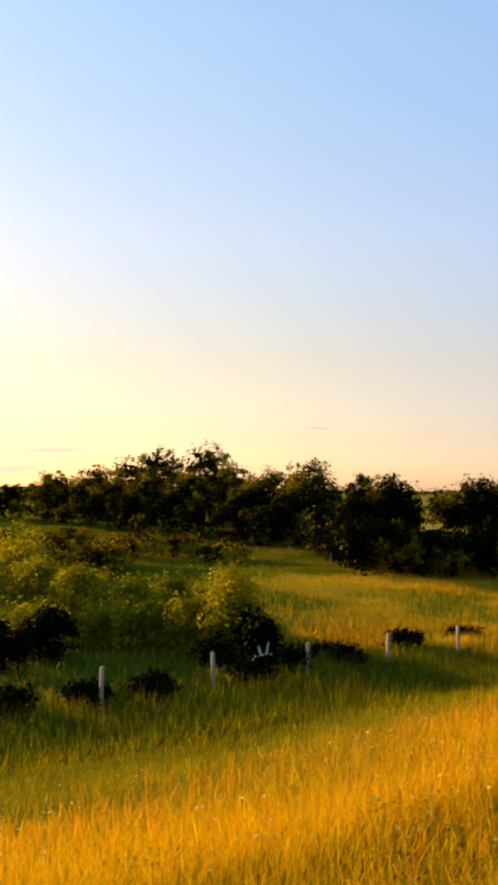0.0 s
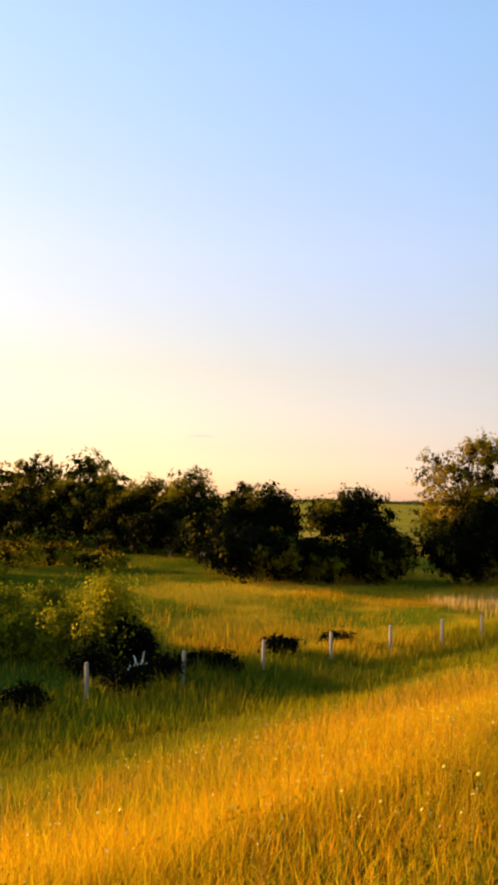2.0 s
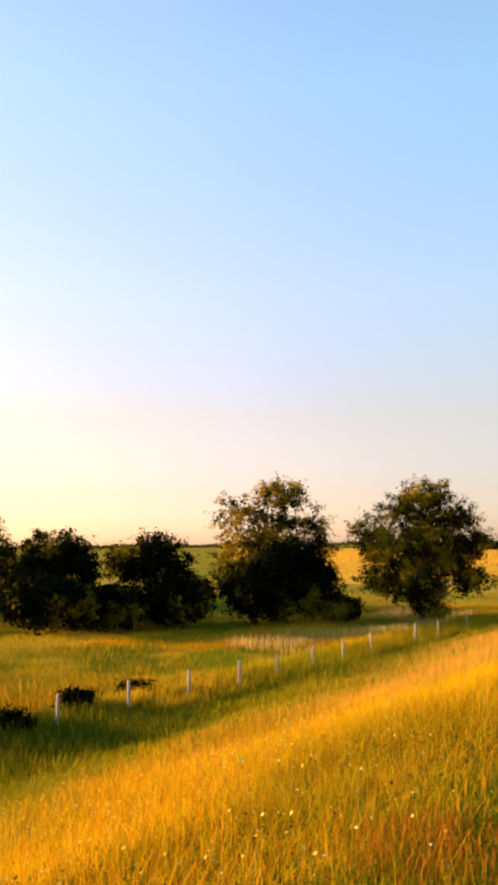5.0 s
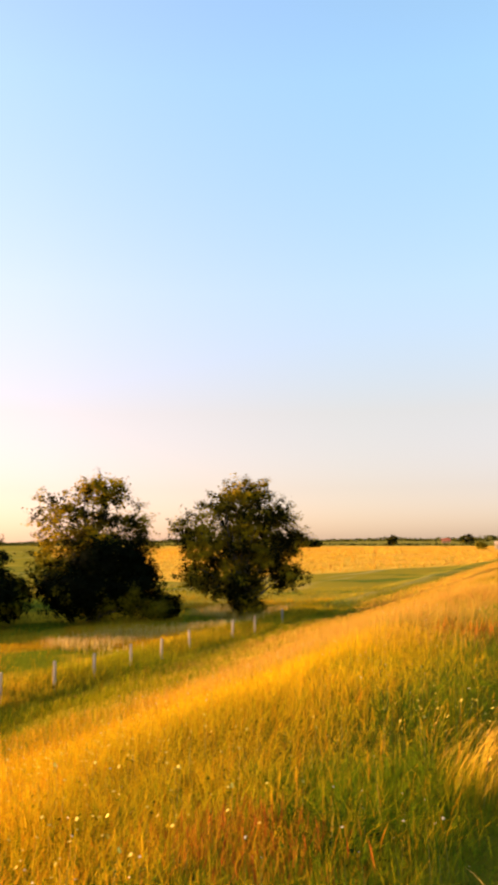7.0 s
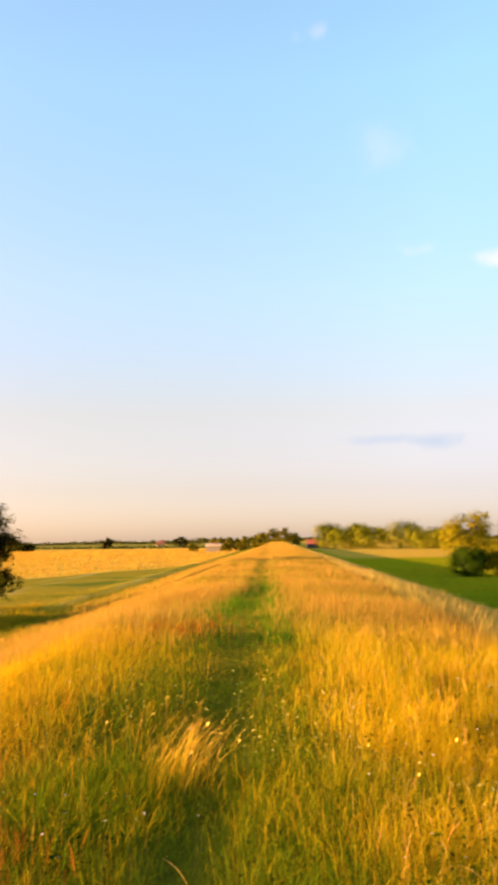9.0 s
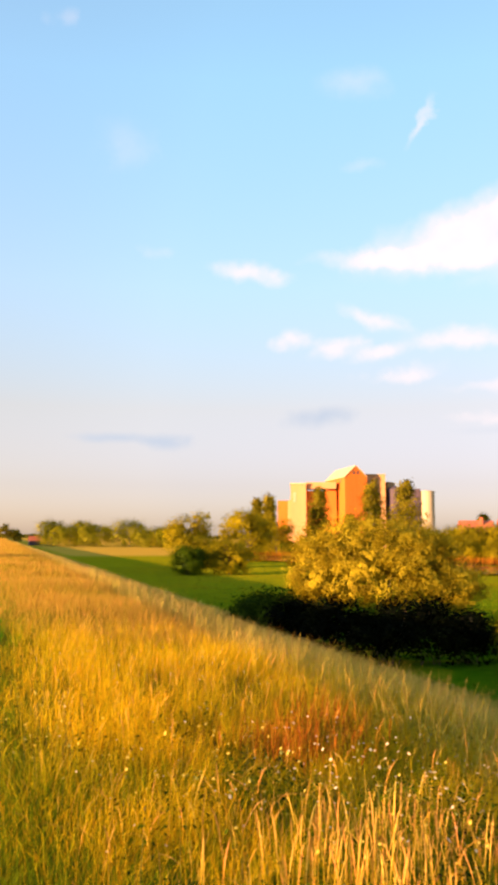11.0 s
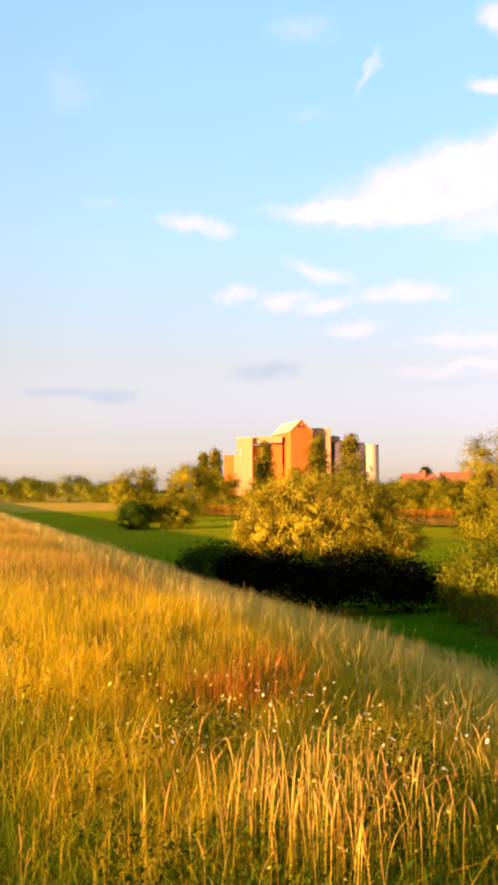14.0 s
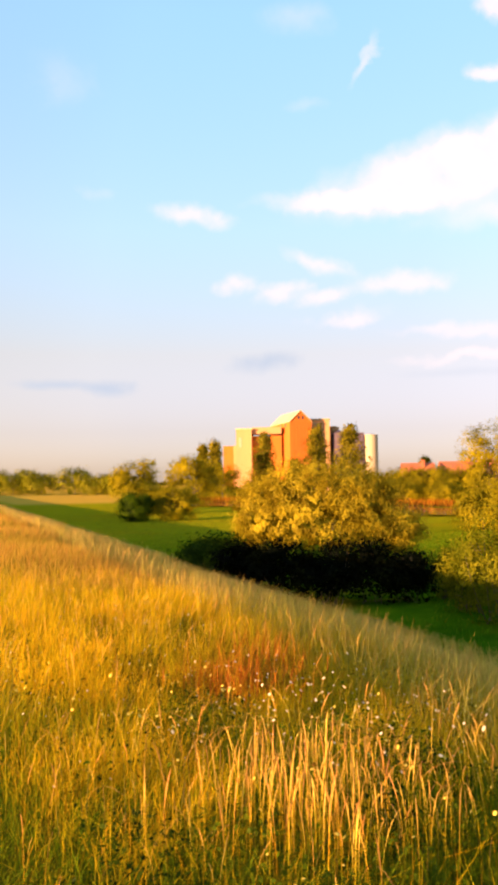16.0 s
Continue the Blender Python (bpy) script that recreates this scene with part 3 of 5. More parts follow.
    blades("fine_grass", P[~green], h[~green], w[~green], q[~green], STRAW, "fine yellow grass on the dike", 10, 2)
    # flowering stalks with drooping heads
    head = (1.0, 0.95, 0.9, 0.85, 0.8, 0.75, 0.7, 0.65, 0.8, 1.6, 2.0, 1.5, 0.2)
    P, g = scatter(14, 2800, 0.4, 6.0, 2.0, 14, lambda x, y, r: wedge(x, y) & (np.hypot(x, y) > 2.8) & (r.random(len(x)) < 0.2 + 0.8 * waves(x, y, 0.5, 1.0)) & (r.random(len(x)) < 6 / (2 + np.hypot(x, y))))
    n = len(P)
    blades("flowering_grass", P, g.uniform(0.34, 0.60, n), g.uniform(0.0013, 0.0021, n) * np.clip(np.hypot(P[:, 0], P[:, 1]) / 5.5, 0.7, 1.3), g.uniform(0.02, 0.25, n), PINK_HEAD, "ripe grass stalks with drooping seed heads", 4, 12, head, (0.3, 0.1), 0.7, 0.45)
    # a stand of tall plumes on the river shoulder, and arching ones round it
    for sd, az, r, s, m, h0, h1, q0, q1, nod in ((17, 26.5, 3.7, 0.30, 290, 0.38, 0.66, 0.01, 0.10, 0.25), (18, 21.0, 4.6, 0.55, 50, 0.50, 0.72, 0.2, 0.6, 1.5), (19, 34.0, 4.4, 0.5, 170, 0.36, 0.60, 0.02, 0.25, 0.6),
                                                 (20, 15.0, 4.2, 0.5, 30, 0.4, 0.6, 0.1, 0.5, 0.8), (22, 9.5, 12.0, 0.9, 300, 0.35, 0.6, 0.1, 0.5, 0.6), (23, 15.0, 9.5, 0.8, 200, 0.35, 0.6, 0.1, 0.5, 0.6), (24, 23.5, 7.8, 0.5, 70, 0.5, 0.75, 0.1, 0.5, 1.2)):
        g = np.random.default_rng(sd)
        x, y = polar(az, r)
        P = np.stack([x + g.normal(0, s, m), y + g.normal(0, s, m), np.zeros(m)], 1)
        P[:, 2] = height(P[:, 0], P[:, 1])
        blades("flowering_grass", P, g.uniform(h0, h1, m), g.uniform(0.0014, 0.0024, m), g.uniform(q0, q1, m), PINK_HEAD, "tall ripe plume grass on the dike shoulder", sd + 700, 12, head, (0.1, 0.05), 0.8, nod)
    # short worn turf on the path
    P, g = scatter(21, 20000, -1.3, 0.5, 2.4, 10, lambda x, y, r: path_gap(x, y) < 0.75)
    n = len(P)
    blades("path_turf", P, g.uniform(0.03, 0.11, n), g.uniform(0.003, 0.007, n), g.uniform(0.3, 1.0, n), GREEN, "short worn green turf on the path", 721, 2)
    P, g = scatter(15, 6000, -6.5, -0.6, 1.0, 14, lambda x, y, r: wedge(x, y) & (np.hypot(x, y) > 3.0) & (r.random(len(x)) < 0.15 + 0.6 * waves(x, y, 0.6, 3.0)) & (r.random(len(x)) < 5 / (2 + np.hypot(x, y))))
    n = len(P)
    blades("flowering_grass", P, g.uniform(0.22, 0.42, n), g.uniform(0.002, 0.0034, n), g.uniform(0.05, 0.5, n), OCHRE, "ripe grass stalks with drooping seed heads", 5, 6, (0.5, 0.45, 0.4, 0.5, 1.6, 1.5, 0.1), (0.3, 0.1), 0.7)
    # farther along the crest, coarser with distance
    for i, (r0, r1, m, wid) in enumerate(((13, 32, 90000, 0.010), (25, 75, 60000, 0.024), (55, 185, 40000, 0.06), (130, 420, 20000, 0.16))):
        keep = lambda x, y, r: wedge(x, y) & ((path_gap(x, y) > 0.3) | (r.random(len(x)) < 0.8)) & (r.random(len(x)) < 0.35 + 0.65 * waves(x, y, 2.2, 0.4))
        P, g = scatter(20 + i, m, -7 if r0 < 60 else -5.5, 4.3, r0, r1, keep)
        n = len(P)
        h, w, q = g.uniform(0.15, 0.42, n) * np.where(path_gap(P[:, 0], P[:, 1]) < 0.4, 0.65, 1), g.uniform(0.6, 1.3, n) * wid, g.uniform(0.05, 0.7, n)
        green = (0.95 * np.exp(-((P[:, 0] + 0.55 + 0.5 * (waves(P[:, 0], P[:, 1], 1.9, 1.0) - 0.5)) / (1.15 - 0.5 * smooth01((P[:, 1] - 16) / 16))) ** 2) * (1 - 0.7 * smooth01((P[:, 1] - 18) / 26)) + 0.25 * waves(P[:, 0], P[:, 1], 1.4, 2.0) > g.random(n)) & (P[:, 1] < 60)
        blades("tall_grass", P[~green], h[~green], w[~green], q[~green], FAR_RIPE, lab_tall, 30 + i, 1)
        if green.any():
            blades("low_grass", P[green], 0.6 * h[green], w[green], q[green], LUSH, lab_low, 40 + i, 1)


def herbs():
    """Leafy herbs low in the grass, thick on the river side of the path."""
    for sd, n, x0, x1, y0, y1, lift in ((101, 75000, 0.7, 5.0, 1.6, 8.5, 0.26), (102, 36000, -4.0, 0.7, 1.6, 8.0, 0.13)):
        P, g = scatter(sd, n, x0, x1, y0, y1, lambda x, y, r: wedge(x, y) & (np.hypot(x, y) > 2.4) & (path_gap(x, y) > 0.3) & (np.where(x < 0, 0.3 + green_hollow(x, y), 0.15 + shaded_herbs(x, y) + 0.6 * smooth01((5.0 - np.hypot(x, y)) / 1.6)) > r.random(len(x))) & (waves(x, y, 0.21, 1.0) + 0.5 * waves(x, y, 0.5, 2.0) > 0.45 + 0.4 * r.random(len(x))) & (r.random(len(x)) < 5 / (1.5 + np.hypot(x, y))))
        n = len(P)
        P[:, 2] += g.uniform(0.02, 1.0, n) ** 1.3 * lift * (0.4 + 0.9 * waves(P[:, 0], P[:, 1], 0.21, 1.0))
        N = g.normal(0, 0.55, (n, 3)) + np.array([-0.3, -0.1, 1.0])
        N /= np.linalg.norm(N, axis=1)[:, None]
        a = g.normal(size=(n, 3))
        a -= N * (a * N).sum(1)[:, None]
        a /= np.linalg.norm(a, axis=1)[:, None]
        w = np.cross(N, a)
        s = g.uniform(0.018, 0.048, n)[:, None]
        V = np.stack([P - a * s * 0.5, P + w * s * 0.24, P + a * s * 0.5, P - w * s * 0.24], 1).reshape(-1, 3)
        tagged(mesh_object("herbs", V, np.arange(4 * n).reshape(n, 4), HERB), "dark leafy herbs low in the grass", "herbs", kind="stuff")


def grass_behind():
    """The same sward round and behind the standpoint."""
    P, g = scatter(91, 26000, -9, 9, -9, 7, lambda x, y, r: (~wedge(x, y) | (np.hypot(x, y) < 2.5)) & (path_gap(x, y) > 0.25 * r.random(len(x))))
    n = len(P)
    blades("low_grass", P, g.uniform(0.08, 0.3, n), g.uniform(0.006, 0.014, n), g.uniform(0.1, 0.9, n), STRAW, "low ripe yellow grass on the dike", 92, 2)


def pale_tuft():
    """One feathery tuft of pale straw leaning over the path."""
    g = np.random.default_rng(6)
    x, y = polar(-5.7, 5.9)
    n = 190
    P = np.stack([x + g.normal(0, 0.12, n), y + g.normal(0, 0.16, n), np.zeros(n)], 1)
    P[:, 2] = height(P[:, 0], P[:, 1])
    blades("grass_tuft", P, g.uniform(0.22, 0.60, n), g.uniform(0.002, 0.0038, n), g.uniform(0.2, 0.55, n), STALK, "pale straw tuft leaning over the path", 7, 6, (0.6, 0.55, 0.5, 0.5, 0.8, 1.0, 0.1), (0.95, 0.0), 0.35)


def docks():
    g = np.random.default_rng(9)
    for az, r, s, h, m in ((20.5, 6.6, 0.22, 0.46, 520), (-21.0, 4.8, 0.26, 0.28, 520), (-5.8, 14.5, 0.45, 0.45, 260), (-18.0, 4.4, 0.2, 0.24, 200), (22.5, 7.4, 0.25, 0.55, 260)):
        x, y = polar(az, r)
        P = np.stack([x + g.normal(0, s, m), y + g.normal(0, s, m), np.zeros(m)], 1)
        P[:, 2] = height(P[:, 0], P[:, 1])
        blades("red_dock", P, g.uniform(0.5, 1.0, m) * h, g.uniform(0.0035, 0.007, m) * max(1.0, r / 8), g.uniform(0.02, 0.3, m), DOCK, "patch of rusty red dock among the grass", int(az * 10) + 500, 6, (0.15, 0.15, 0.2, 0.7, 1.0, 0.7, 0.1))


def flowers(name, P, h, size, mat, label, seed):
    """Flat little flower heads on thin stalks."""
    g = np.random.default_rng(seed)
    n = len(P)
    a = np.arange(6) * np.pi / 3
    ring = np.stack([np.cos(a), np.sin(a), np.zeros(6)], 1)
    C = P + np.stack([g.normal(0, 0.03, n), g.normal(0, 0.03, n), h], 1)
    tilt = g.normal(0, 0.45, (n, 2))
    R = C[:, None] + size[:, None, None] * ring[None] * 0.5
    R[:, :, 2] += (ring[None, :, 0] * tilt[:, :1] + ring[None, :, 1] * tilt[:, 1:]) * size[:, None] * 0.5
    T = C + np.array([0, 0, 1]) * size[:, None] * 0.22
    V = np.concatenate([T[:, None], R, P[:, None] + [0.002, 0, 0], P[:, None] - [0.002, 0, 0]], 1)
    V = V.reshape(-1, 3)
    b = (np.arange(n) * 9)[:, None]
    F = np.concatenate([np.stack([b + 0, b + 1 + k, b + 1 + (k + 1) % 6], 2).reshape(-1, 3) for k in range(6)] + [np.stack([b + 7, b + 8, b + 0], 2).reshape(-1, 3)])
    ob = mesh_object(name, V, F, mat)
    ob.data.materials.append(STEM)
    ob.data.polygons.foreach_set("material_index", np.repeat([0, 1], [6 * n, n]).astype(np.int32))
    return tagged(ob, label, "flowers", kind="stuff")


def all_flowers():
    P, g = scatter(61, 1000, -9, -0.3, 1.0, 18, lambda x, y, r: wedge(x, y) & (np.hypot(x, y) > 3.4) & (waves(x, y, 0.8, 4) > 0.35))
    flowers("white_flowers", P, g.uniform(0.2, 0.4, len(P)), g.uniform(0.006, 0.014, len(P)), PETAL, "small white meadow flowers on thin stalks", 62)
    P, g = scatter(63, 600, 0.5, 5.5, 2.0, 11, lambda x, y, r: wedge(x, y) & (np.hypot(x, y) > 3.6) & (waves(x, y, 0.8, 4) > 0.35))
    flowers("white_flowers", P, g.uniform(0.25, 0.45, len(P)), g.uniform(0.006, 0.013, len(P)), PETAL, "small white meadow flowers on thin stalks", 64)
    g = np.random.default_rng(66)
    x, y = polar(27.5, 5.6)
    P = np.stack([x + g.normal(0, 0.6, 130), y + g.normal(0, 0.8, 130), np.zeros(130)], 1)
    P[:, 2] = height(P[:, 0], P[:, 1])
    flowers("white_flowers", P, g.uniform(0.25, 0.45, 130), g.uniform(0.010, 0.022, 130), PETAL, "drift of white yarrow heads on the dike shoulder", 67)
    P, g = scatter(65, 2200, -7, 5, 1.5, 9, lambda x, y, r: wedge(x, y) & (np.hypot(x, y) > 2.6) & (waves(x, y, 0.7, 1) > 0.5))
    flowers("yellow_flowers", P, g.uniform(0.15, 0.34, len(P)), g.uniform(0.010, 0.022, len(P)), YELLOW, "tiny yellow meadow flowers low in the grass", 68)


def slope_grass():
    # landward slope, in the sun
    near = lambda q: lambda x, y, r: wedge(x, y) & (r.random(len(x)) < q / (6 + np.hypot(x, y))) & (r.random(len(x)) < 0.4 + 0.6 * waves(x, y, 1.6, 0.7))
    P, g = scatter(43, 150000, -16.5, -6, 1, 60, near(14))
    n = len(P)
    far = np.hypot(P[:, 0], P[:, 1]) / 14
    h, w, q = g.uniform(0.18, 0.40, n), g.uniform(0.006, 0.016, n) * np.clip(far, 0.7, 3), g.uniform(0.1, 0.7, n)
    low = smooth01((-P[:, 0] - 8.0 + 3.0 * smooth01((14 - P[:, 1]) / 8) + 2.0 * (waves(P[:, 0], P[:, 1], 1.7, 0.2) - 0.5)) / 5.0) * (1 - 0.75 * smooth01((P[:, 1] - 20) / 18)) > g.random(n)
    ochre = ~low & (0.9 * smooth01((26 - P[:, 1]) / 16) > g.random(n))
    ripe = ~low & ~ochre
    blades("slope_grass", P[ripe], h[ripe], w[ripe], q[ripe], FAR_RIPE, "ripe golden grass on the sunny dike slope", 44, 1)
    blades("slope_grass", P[ochre], h[ochre], w[ochre], q[ochre], OCHRE, "ochre grass on the sunny dike slope", 34, 2)
    foot_sedge = low & (0.8 * smooth01((-P[:, 0] - 14.6 + 2.5 * (waves(P[:, 0], P[:, 1], 1.1, 3.0) - 0.5)) / 3.0) > g.random(n))
    low = low & ~foot_sedge
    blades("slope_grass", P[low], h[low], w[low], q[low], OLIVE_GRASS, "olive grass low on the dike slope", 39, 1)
    blades("slope_sedge", P[foot_sedge], h[foot_sedge], w[foot_sedge], q[foot_sedge], SEDGE, "dark green sedge at the foot of the dike", 49, 1)
    P, g = scatter(45, 28000, -16.5, -5.5, 60, 240, lambda x, y, r: wedge(x, y) & (r.random(len(x)) < 40 / y))
    n = len(P)
    blades("slope_grass", P, g.uniform(0.2, 0.45, n), g.uniform(0.06, 0.16, n), g.uniform(0.1, 0.7, n), FAR_RIPE, "ripe golden grass on the sunny dike slope", 46, 1)
    # river-side slope
    P, g = scatter(41, 120000, 3.6, 16.5, 3, 60, near(14))
    n = len(P)
    far = np.hypot(P[:, 0], P[:, 1]) / 14
    blades("slope_grass", P, g.uniform(0.25, 0.55, n) * (1 + 0.4 * smooth01((8.5 - P[:, 0]) / 3)), g.uniform(0.005, 0.013, n) * np.clip(far, 0.7, 3), g.uniform(0.1, 0.6, n), PALE_GRASS, "pale dry grass on the shaded dike slope", 42, 2)
    P, g = scatter(47, 26000, 4.0, 16.5, 60, 240, lambda x, y, r: wedge(x, y) & (r.random(len(x)) < 40 / y))
    n = len(P)
    blades("slope_grass", P, g.uniform(0.25, 0.5, n) * (1 + 0.4 * smooth01((8.5 - P[:, 0]) / 3)), g.uniform(0.06, 0.16, n), g.uniform(0.1, 0.6, n), PALE_GRASS, "pale dry grass on the shaded dike slope", 48, 1)


def meadow_grass():
    P, g = scatter(51, 105000, -75, -15, 2, 95, lambda x, y, r: wedge(x, y) & (r.random(len(x)) < 30 / (10 + np.hypot(x, y))))
    n = len(P)
    # darker sedge where tree shadow lies on the meadow, shade put into colour
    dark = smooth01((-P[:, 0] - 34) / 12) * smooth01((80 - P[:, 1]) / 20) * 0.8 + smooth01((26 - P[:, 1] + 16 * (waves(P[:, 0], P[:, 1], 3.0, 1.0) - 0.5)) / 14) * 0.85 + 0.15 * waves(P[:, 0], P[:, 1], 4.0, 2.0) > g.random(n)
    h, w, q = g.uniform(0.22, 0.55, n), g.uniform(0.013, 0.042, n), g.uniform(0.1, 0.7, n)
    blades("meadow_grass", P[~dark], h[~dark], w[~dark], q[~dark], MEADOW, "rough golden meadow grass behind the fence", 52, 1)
    blades("meadow_sedge", P[dark], h[dark], w[dark], q[dark], SEDGE, "dark green sedge in the painted shade of the meadow", 57, 1)
    # a golden strip of ripe grass behind the fence, thinning into green hummocks
    P, g = scatter(50, 76000, -36, -20, 8, 75, lambda x, y, r: wedge(x, y) & (r.random(len(x)) < smooth01((0.62 * waves(x, y, 2.6, 0.8) + 0.38 * waves(x, y, 0.9, 2.2) - 0.33) / 0.25) * (0.15 + 1.1 * smooth01((y - 30) / 12) + 0.75 * np.exp(-((x + 24.5) / 2.2) ** 2) * smooth01((y - 15) / 6))) & (r.random(len(x)) < 34 / (10 + np.hypot(x, y))))
    n = len(P)
    blades("meadow_grass", P, g.uniform(0.3, 0.65, n), g.uniform(0.012, 0.03, n), g.uniform(0.05, 0.5, n), OCHRE, "ochre meadow grass in drifts behind the fence", 51, 1)
    P, g = scatter(350, 6500, -27, -19.5, 36, 62, lambda x, y, r: r.random(len(x)) < smooth01((waves(x, y, 2.0, 1.7) - 0.45) / 0.2))
    n = len(P)
    blades("plume_grass", P, g.uniform(0.5, 0.8, n), g.uniform(0.02, 0.04, n), g.uniform(0.05, 0.4, n), PLUME, "pale plume grass in drifts behind the fence", 351, 1)
    # rank growth along the fence and the ditch
    P, g = scatter(55, 34000, -20.5, -14.5, 3, 66, lambda x, y, r: wedge(x, y) & (r.random(len(x)) < 30 / (14 + y)))
    n = len(P)
    h, w, q = g.uniform(0.3, 0.8, n) * (0.7 + 0.6 * waves(P[:, 0], P[:, 1], 1.8, 1)), g.uniform(0.012, 0.035, n), g.uniform(0.1, 0.7, n)
    dry = 0.8 * smooth01((P[:, 1] - 20 + 14 * (waves(P[:, 0], P[:, 1], 1.5, 1.4) - 0.5)) / 16) > g.random(n)
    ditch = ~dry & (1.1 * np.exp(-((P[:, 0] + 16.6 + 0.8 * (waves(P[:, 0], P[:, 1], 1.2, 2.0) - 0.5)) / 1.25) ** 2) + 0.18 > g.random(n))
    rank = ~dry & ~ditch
    blades("rank_sedge", P[ditch], h[ditch], w[ditch], q[ditch], SEDGE, "dark sedge along the ditch", 56, 1)
    blades("rank_grass", P[rank], 0.7 * h[rank], w[rank], q[rank], OLIVE_GRASS, "rank olive grass along the fence line", 57, 1)
    blades("rank_grass", P[dry], 0.8 * h[dry], w[dry], q[dry], LUSH_DRY, "yellowing rank grass along the fence line", 60, 1)
    P, g = scatter(58, 16000, -19.6, -16.9, 21, 62, lambda x, y, r: r.random(len(x)) < 30 / (14 + y))
    n = len(P)
    blades("rank_grass", P, g.uniform(0.35, 0.62, n), g.uniform(0.015, 0.035, n), g.uniform(0.05, 0.5, n), MEADOW, "rough golden grass round the fence posts", 59, 1)
    def open_meadow(x, y):
        a, r = np.degrees(np.arctan2(x, y)), np.hypot(x, y)
        return ~((a > 19.5) & (a < 32.8) & (r > 34.5) & (r < 42))

    P, g = scatter(53, 70000, 13, 48, 12, 150, lambda x, y, r: wedge(x, y) & open_meadow(x, y) & (r.random(len(x)) < 30 / (10 + np.hypot(x, y))))
    n = len(P)
    h, w, q = g.uniform(0.15, 0.4, n), g.uniform(0.02, 0.06, n), g.uniform(0.1, 0.7, n)
    dry = smooth01((P[:, 1] - 34 + 34 * (waves(P[:, 0], P[:, 1], 5.0, 1.4) - 0.5)) / 60) > g.random(n)
    blades("meadow_grass", P[~dry], h[~dry], w[~dry], q[~dry], LUSH, "lush green meadow grass below the dike", 54, 1)
    blades("meadow_grass", P[dry], h[dry], w[dry], q[dry], LUSH_DRY, "yellowing meadow grass along the river", 53, 1)


def corn_field():
    """Ripe corn on the level land, coarser with distance."""
    def standing(x, y, r):
        return (x + 0.70 * y > 4) & (y - 2.6 * x > 240) & (y + 0.55 * x < 562) & (y > 106) & (r.random(len(x)) < 0.25 + 75 / np.hypot(x, y)) & wedge(x, y)
    P, g = scatter(81, 90000, -330, -18, 104, 520, standing)
    n = len(P)
    blades("ripe_corn", P, g.uniform(0.55, 0.85, n), g.uniform(0.5, 1.2, n) * np.hypot(P[:, 0], P[:, 1]) / 900, g.uniform(0.05, 0.4, n), CORN, "ripe golden corn standing in the field", 82, 1)


crest_grass()
herbs()
grass_behind()
pale_tuft()
docks()
all_flowers()
slope_grass()
meadow_grass()
corn_field()


# ---------------- trees ----------------
def tube(points, radii, sides=7):
    """Vertices and quads of a bent tapering limb."""
    V, F = [], []
    for i, (p, r) in enumerate(zip(points, radii)):
        d = (points[min(i + 1, len(points) - 1)] - points[max(i - 1, 0)]).normalized()
        a = d.orthogonal().normalized()
        b = d.cross(a)
        for s in range(sides):
            q = 2 * math.pi * s / sides
            V.append(p + a * (r * math.cos(q)) + b * (r * math.sin(q)))
    for i in range(len(points) - 1):
        for s in range(sides):
            F.append((i * sides + s, i * sides + (s + 1) % sides, (i + 1) * sides + (s + 1) % sides, (i + 1) * sides + s))
    return V, F


def woody(name, lobes, thick, rng, parent, stems=1):
    """Trunk or stems with a limb to every part of the crown."""
    V, F = [], []
    top = max(l[2] for l in lobes)

    def add(v, f, ring=0, sides=5):
        k = len(V)
        V.extend(v)
        F.extend(tuple(i + k for i in q) for q in f)
        if k:
            F.append((k, k + 1, ring * sides + 2, ring * sides + 1))

    if stems == 1:
        pts = [Vector((0.12 * math.sin(i * 1.3), 0.1 * math.sin(i * 2.1), top * 0.9 * i / 7 - 0.15)) for i in range(8)]
        add(*tube(pts, [thick * (1.5 if i == 0 else 1) * (1 - i / 8.5) for i in range(8)], 9))
    for cx, cy, cz, rx, ry, rz, *_ in lobes:
        for k in range(3 if stems == 1 else 2):
            foot = Vector((0, 0, cz * rng.uniform(0.25, 0.5))) if stems == 1 else Vector((rng.uniform(-0.5, 0.5), rng.uniform(-0.5, 0.5), -0.1))
            tip = Vector((cx + rng.uniform(-0.6, 0.6) * rx, cy + rng.uniform(-0.6, 0.6) * ry, cz + rng.uniform(-0.1, 0.7) * rz))
            bow = Vector((rng.uniform(-0.3, 0.3), rng.uniform(-0.3, 0.3), 0.25)) * (tip - foot).length * 0.4
            pts = [foot.lerp(tip, s) + bow * (4 * s * (1 - s)) * 0.5 for s in (0, 0.25, 0.5, 0.75, 1)]
            ring = min(7, max(0, round((foot.z + 0.15) / (top * 0.9) * 7))) if stems == 1 else 0
            add(*tube(pts, [thick * 0.45 * q for q in (1, 0.8, 0.6, 0.4, 0.15)], 5), ring, 9 if stems == 1 else 5)
    return mesh_object(name, [tuple(v) for v in V], F, BARK, parent, smooth=True)


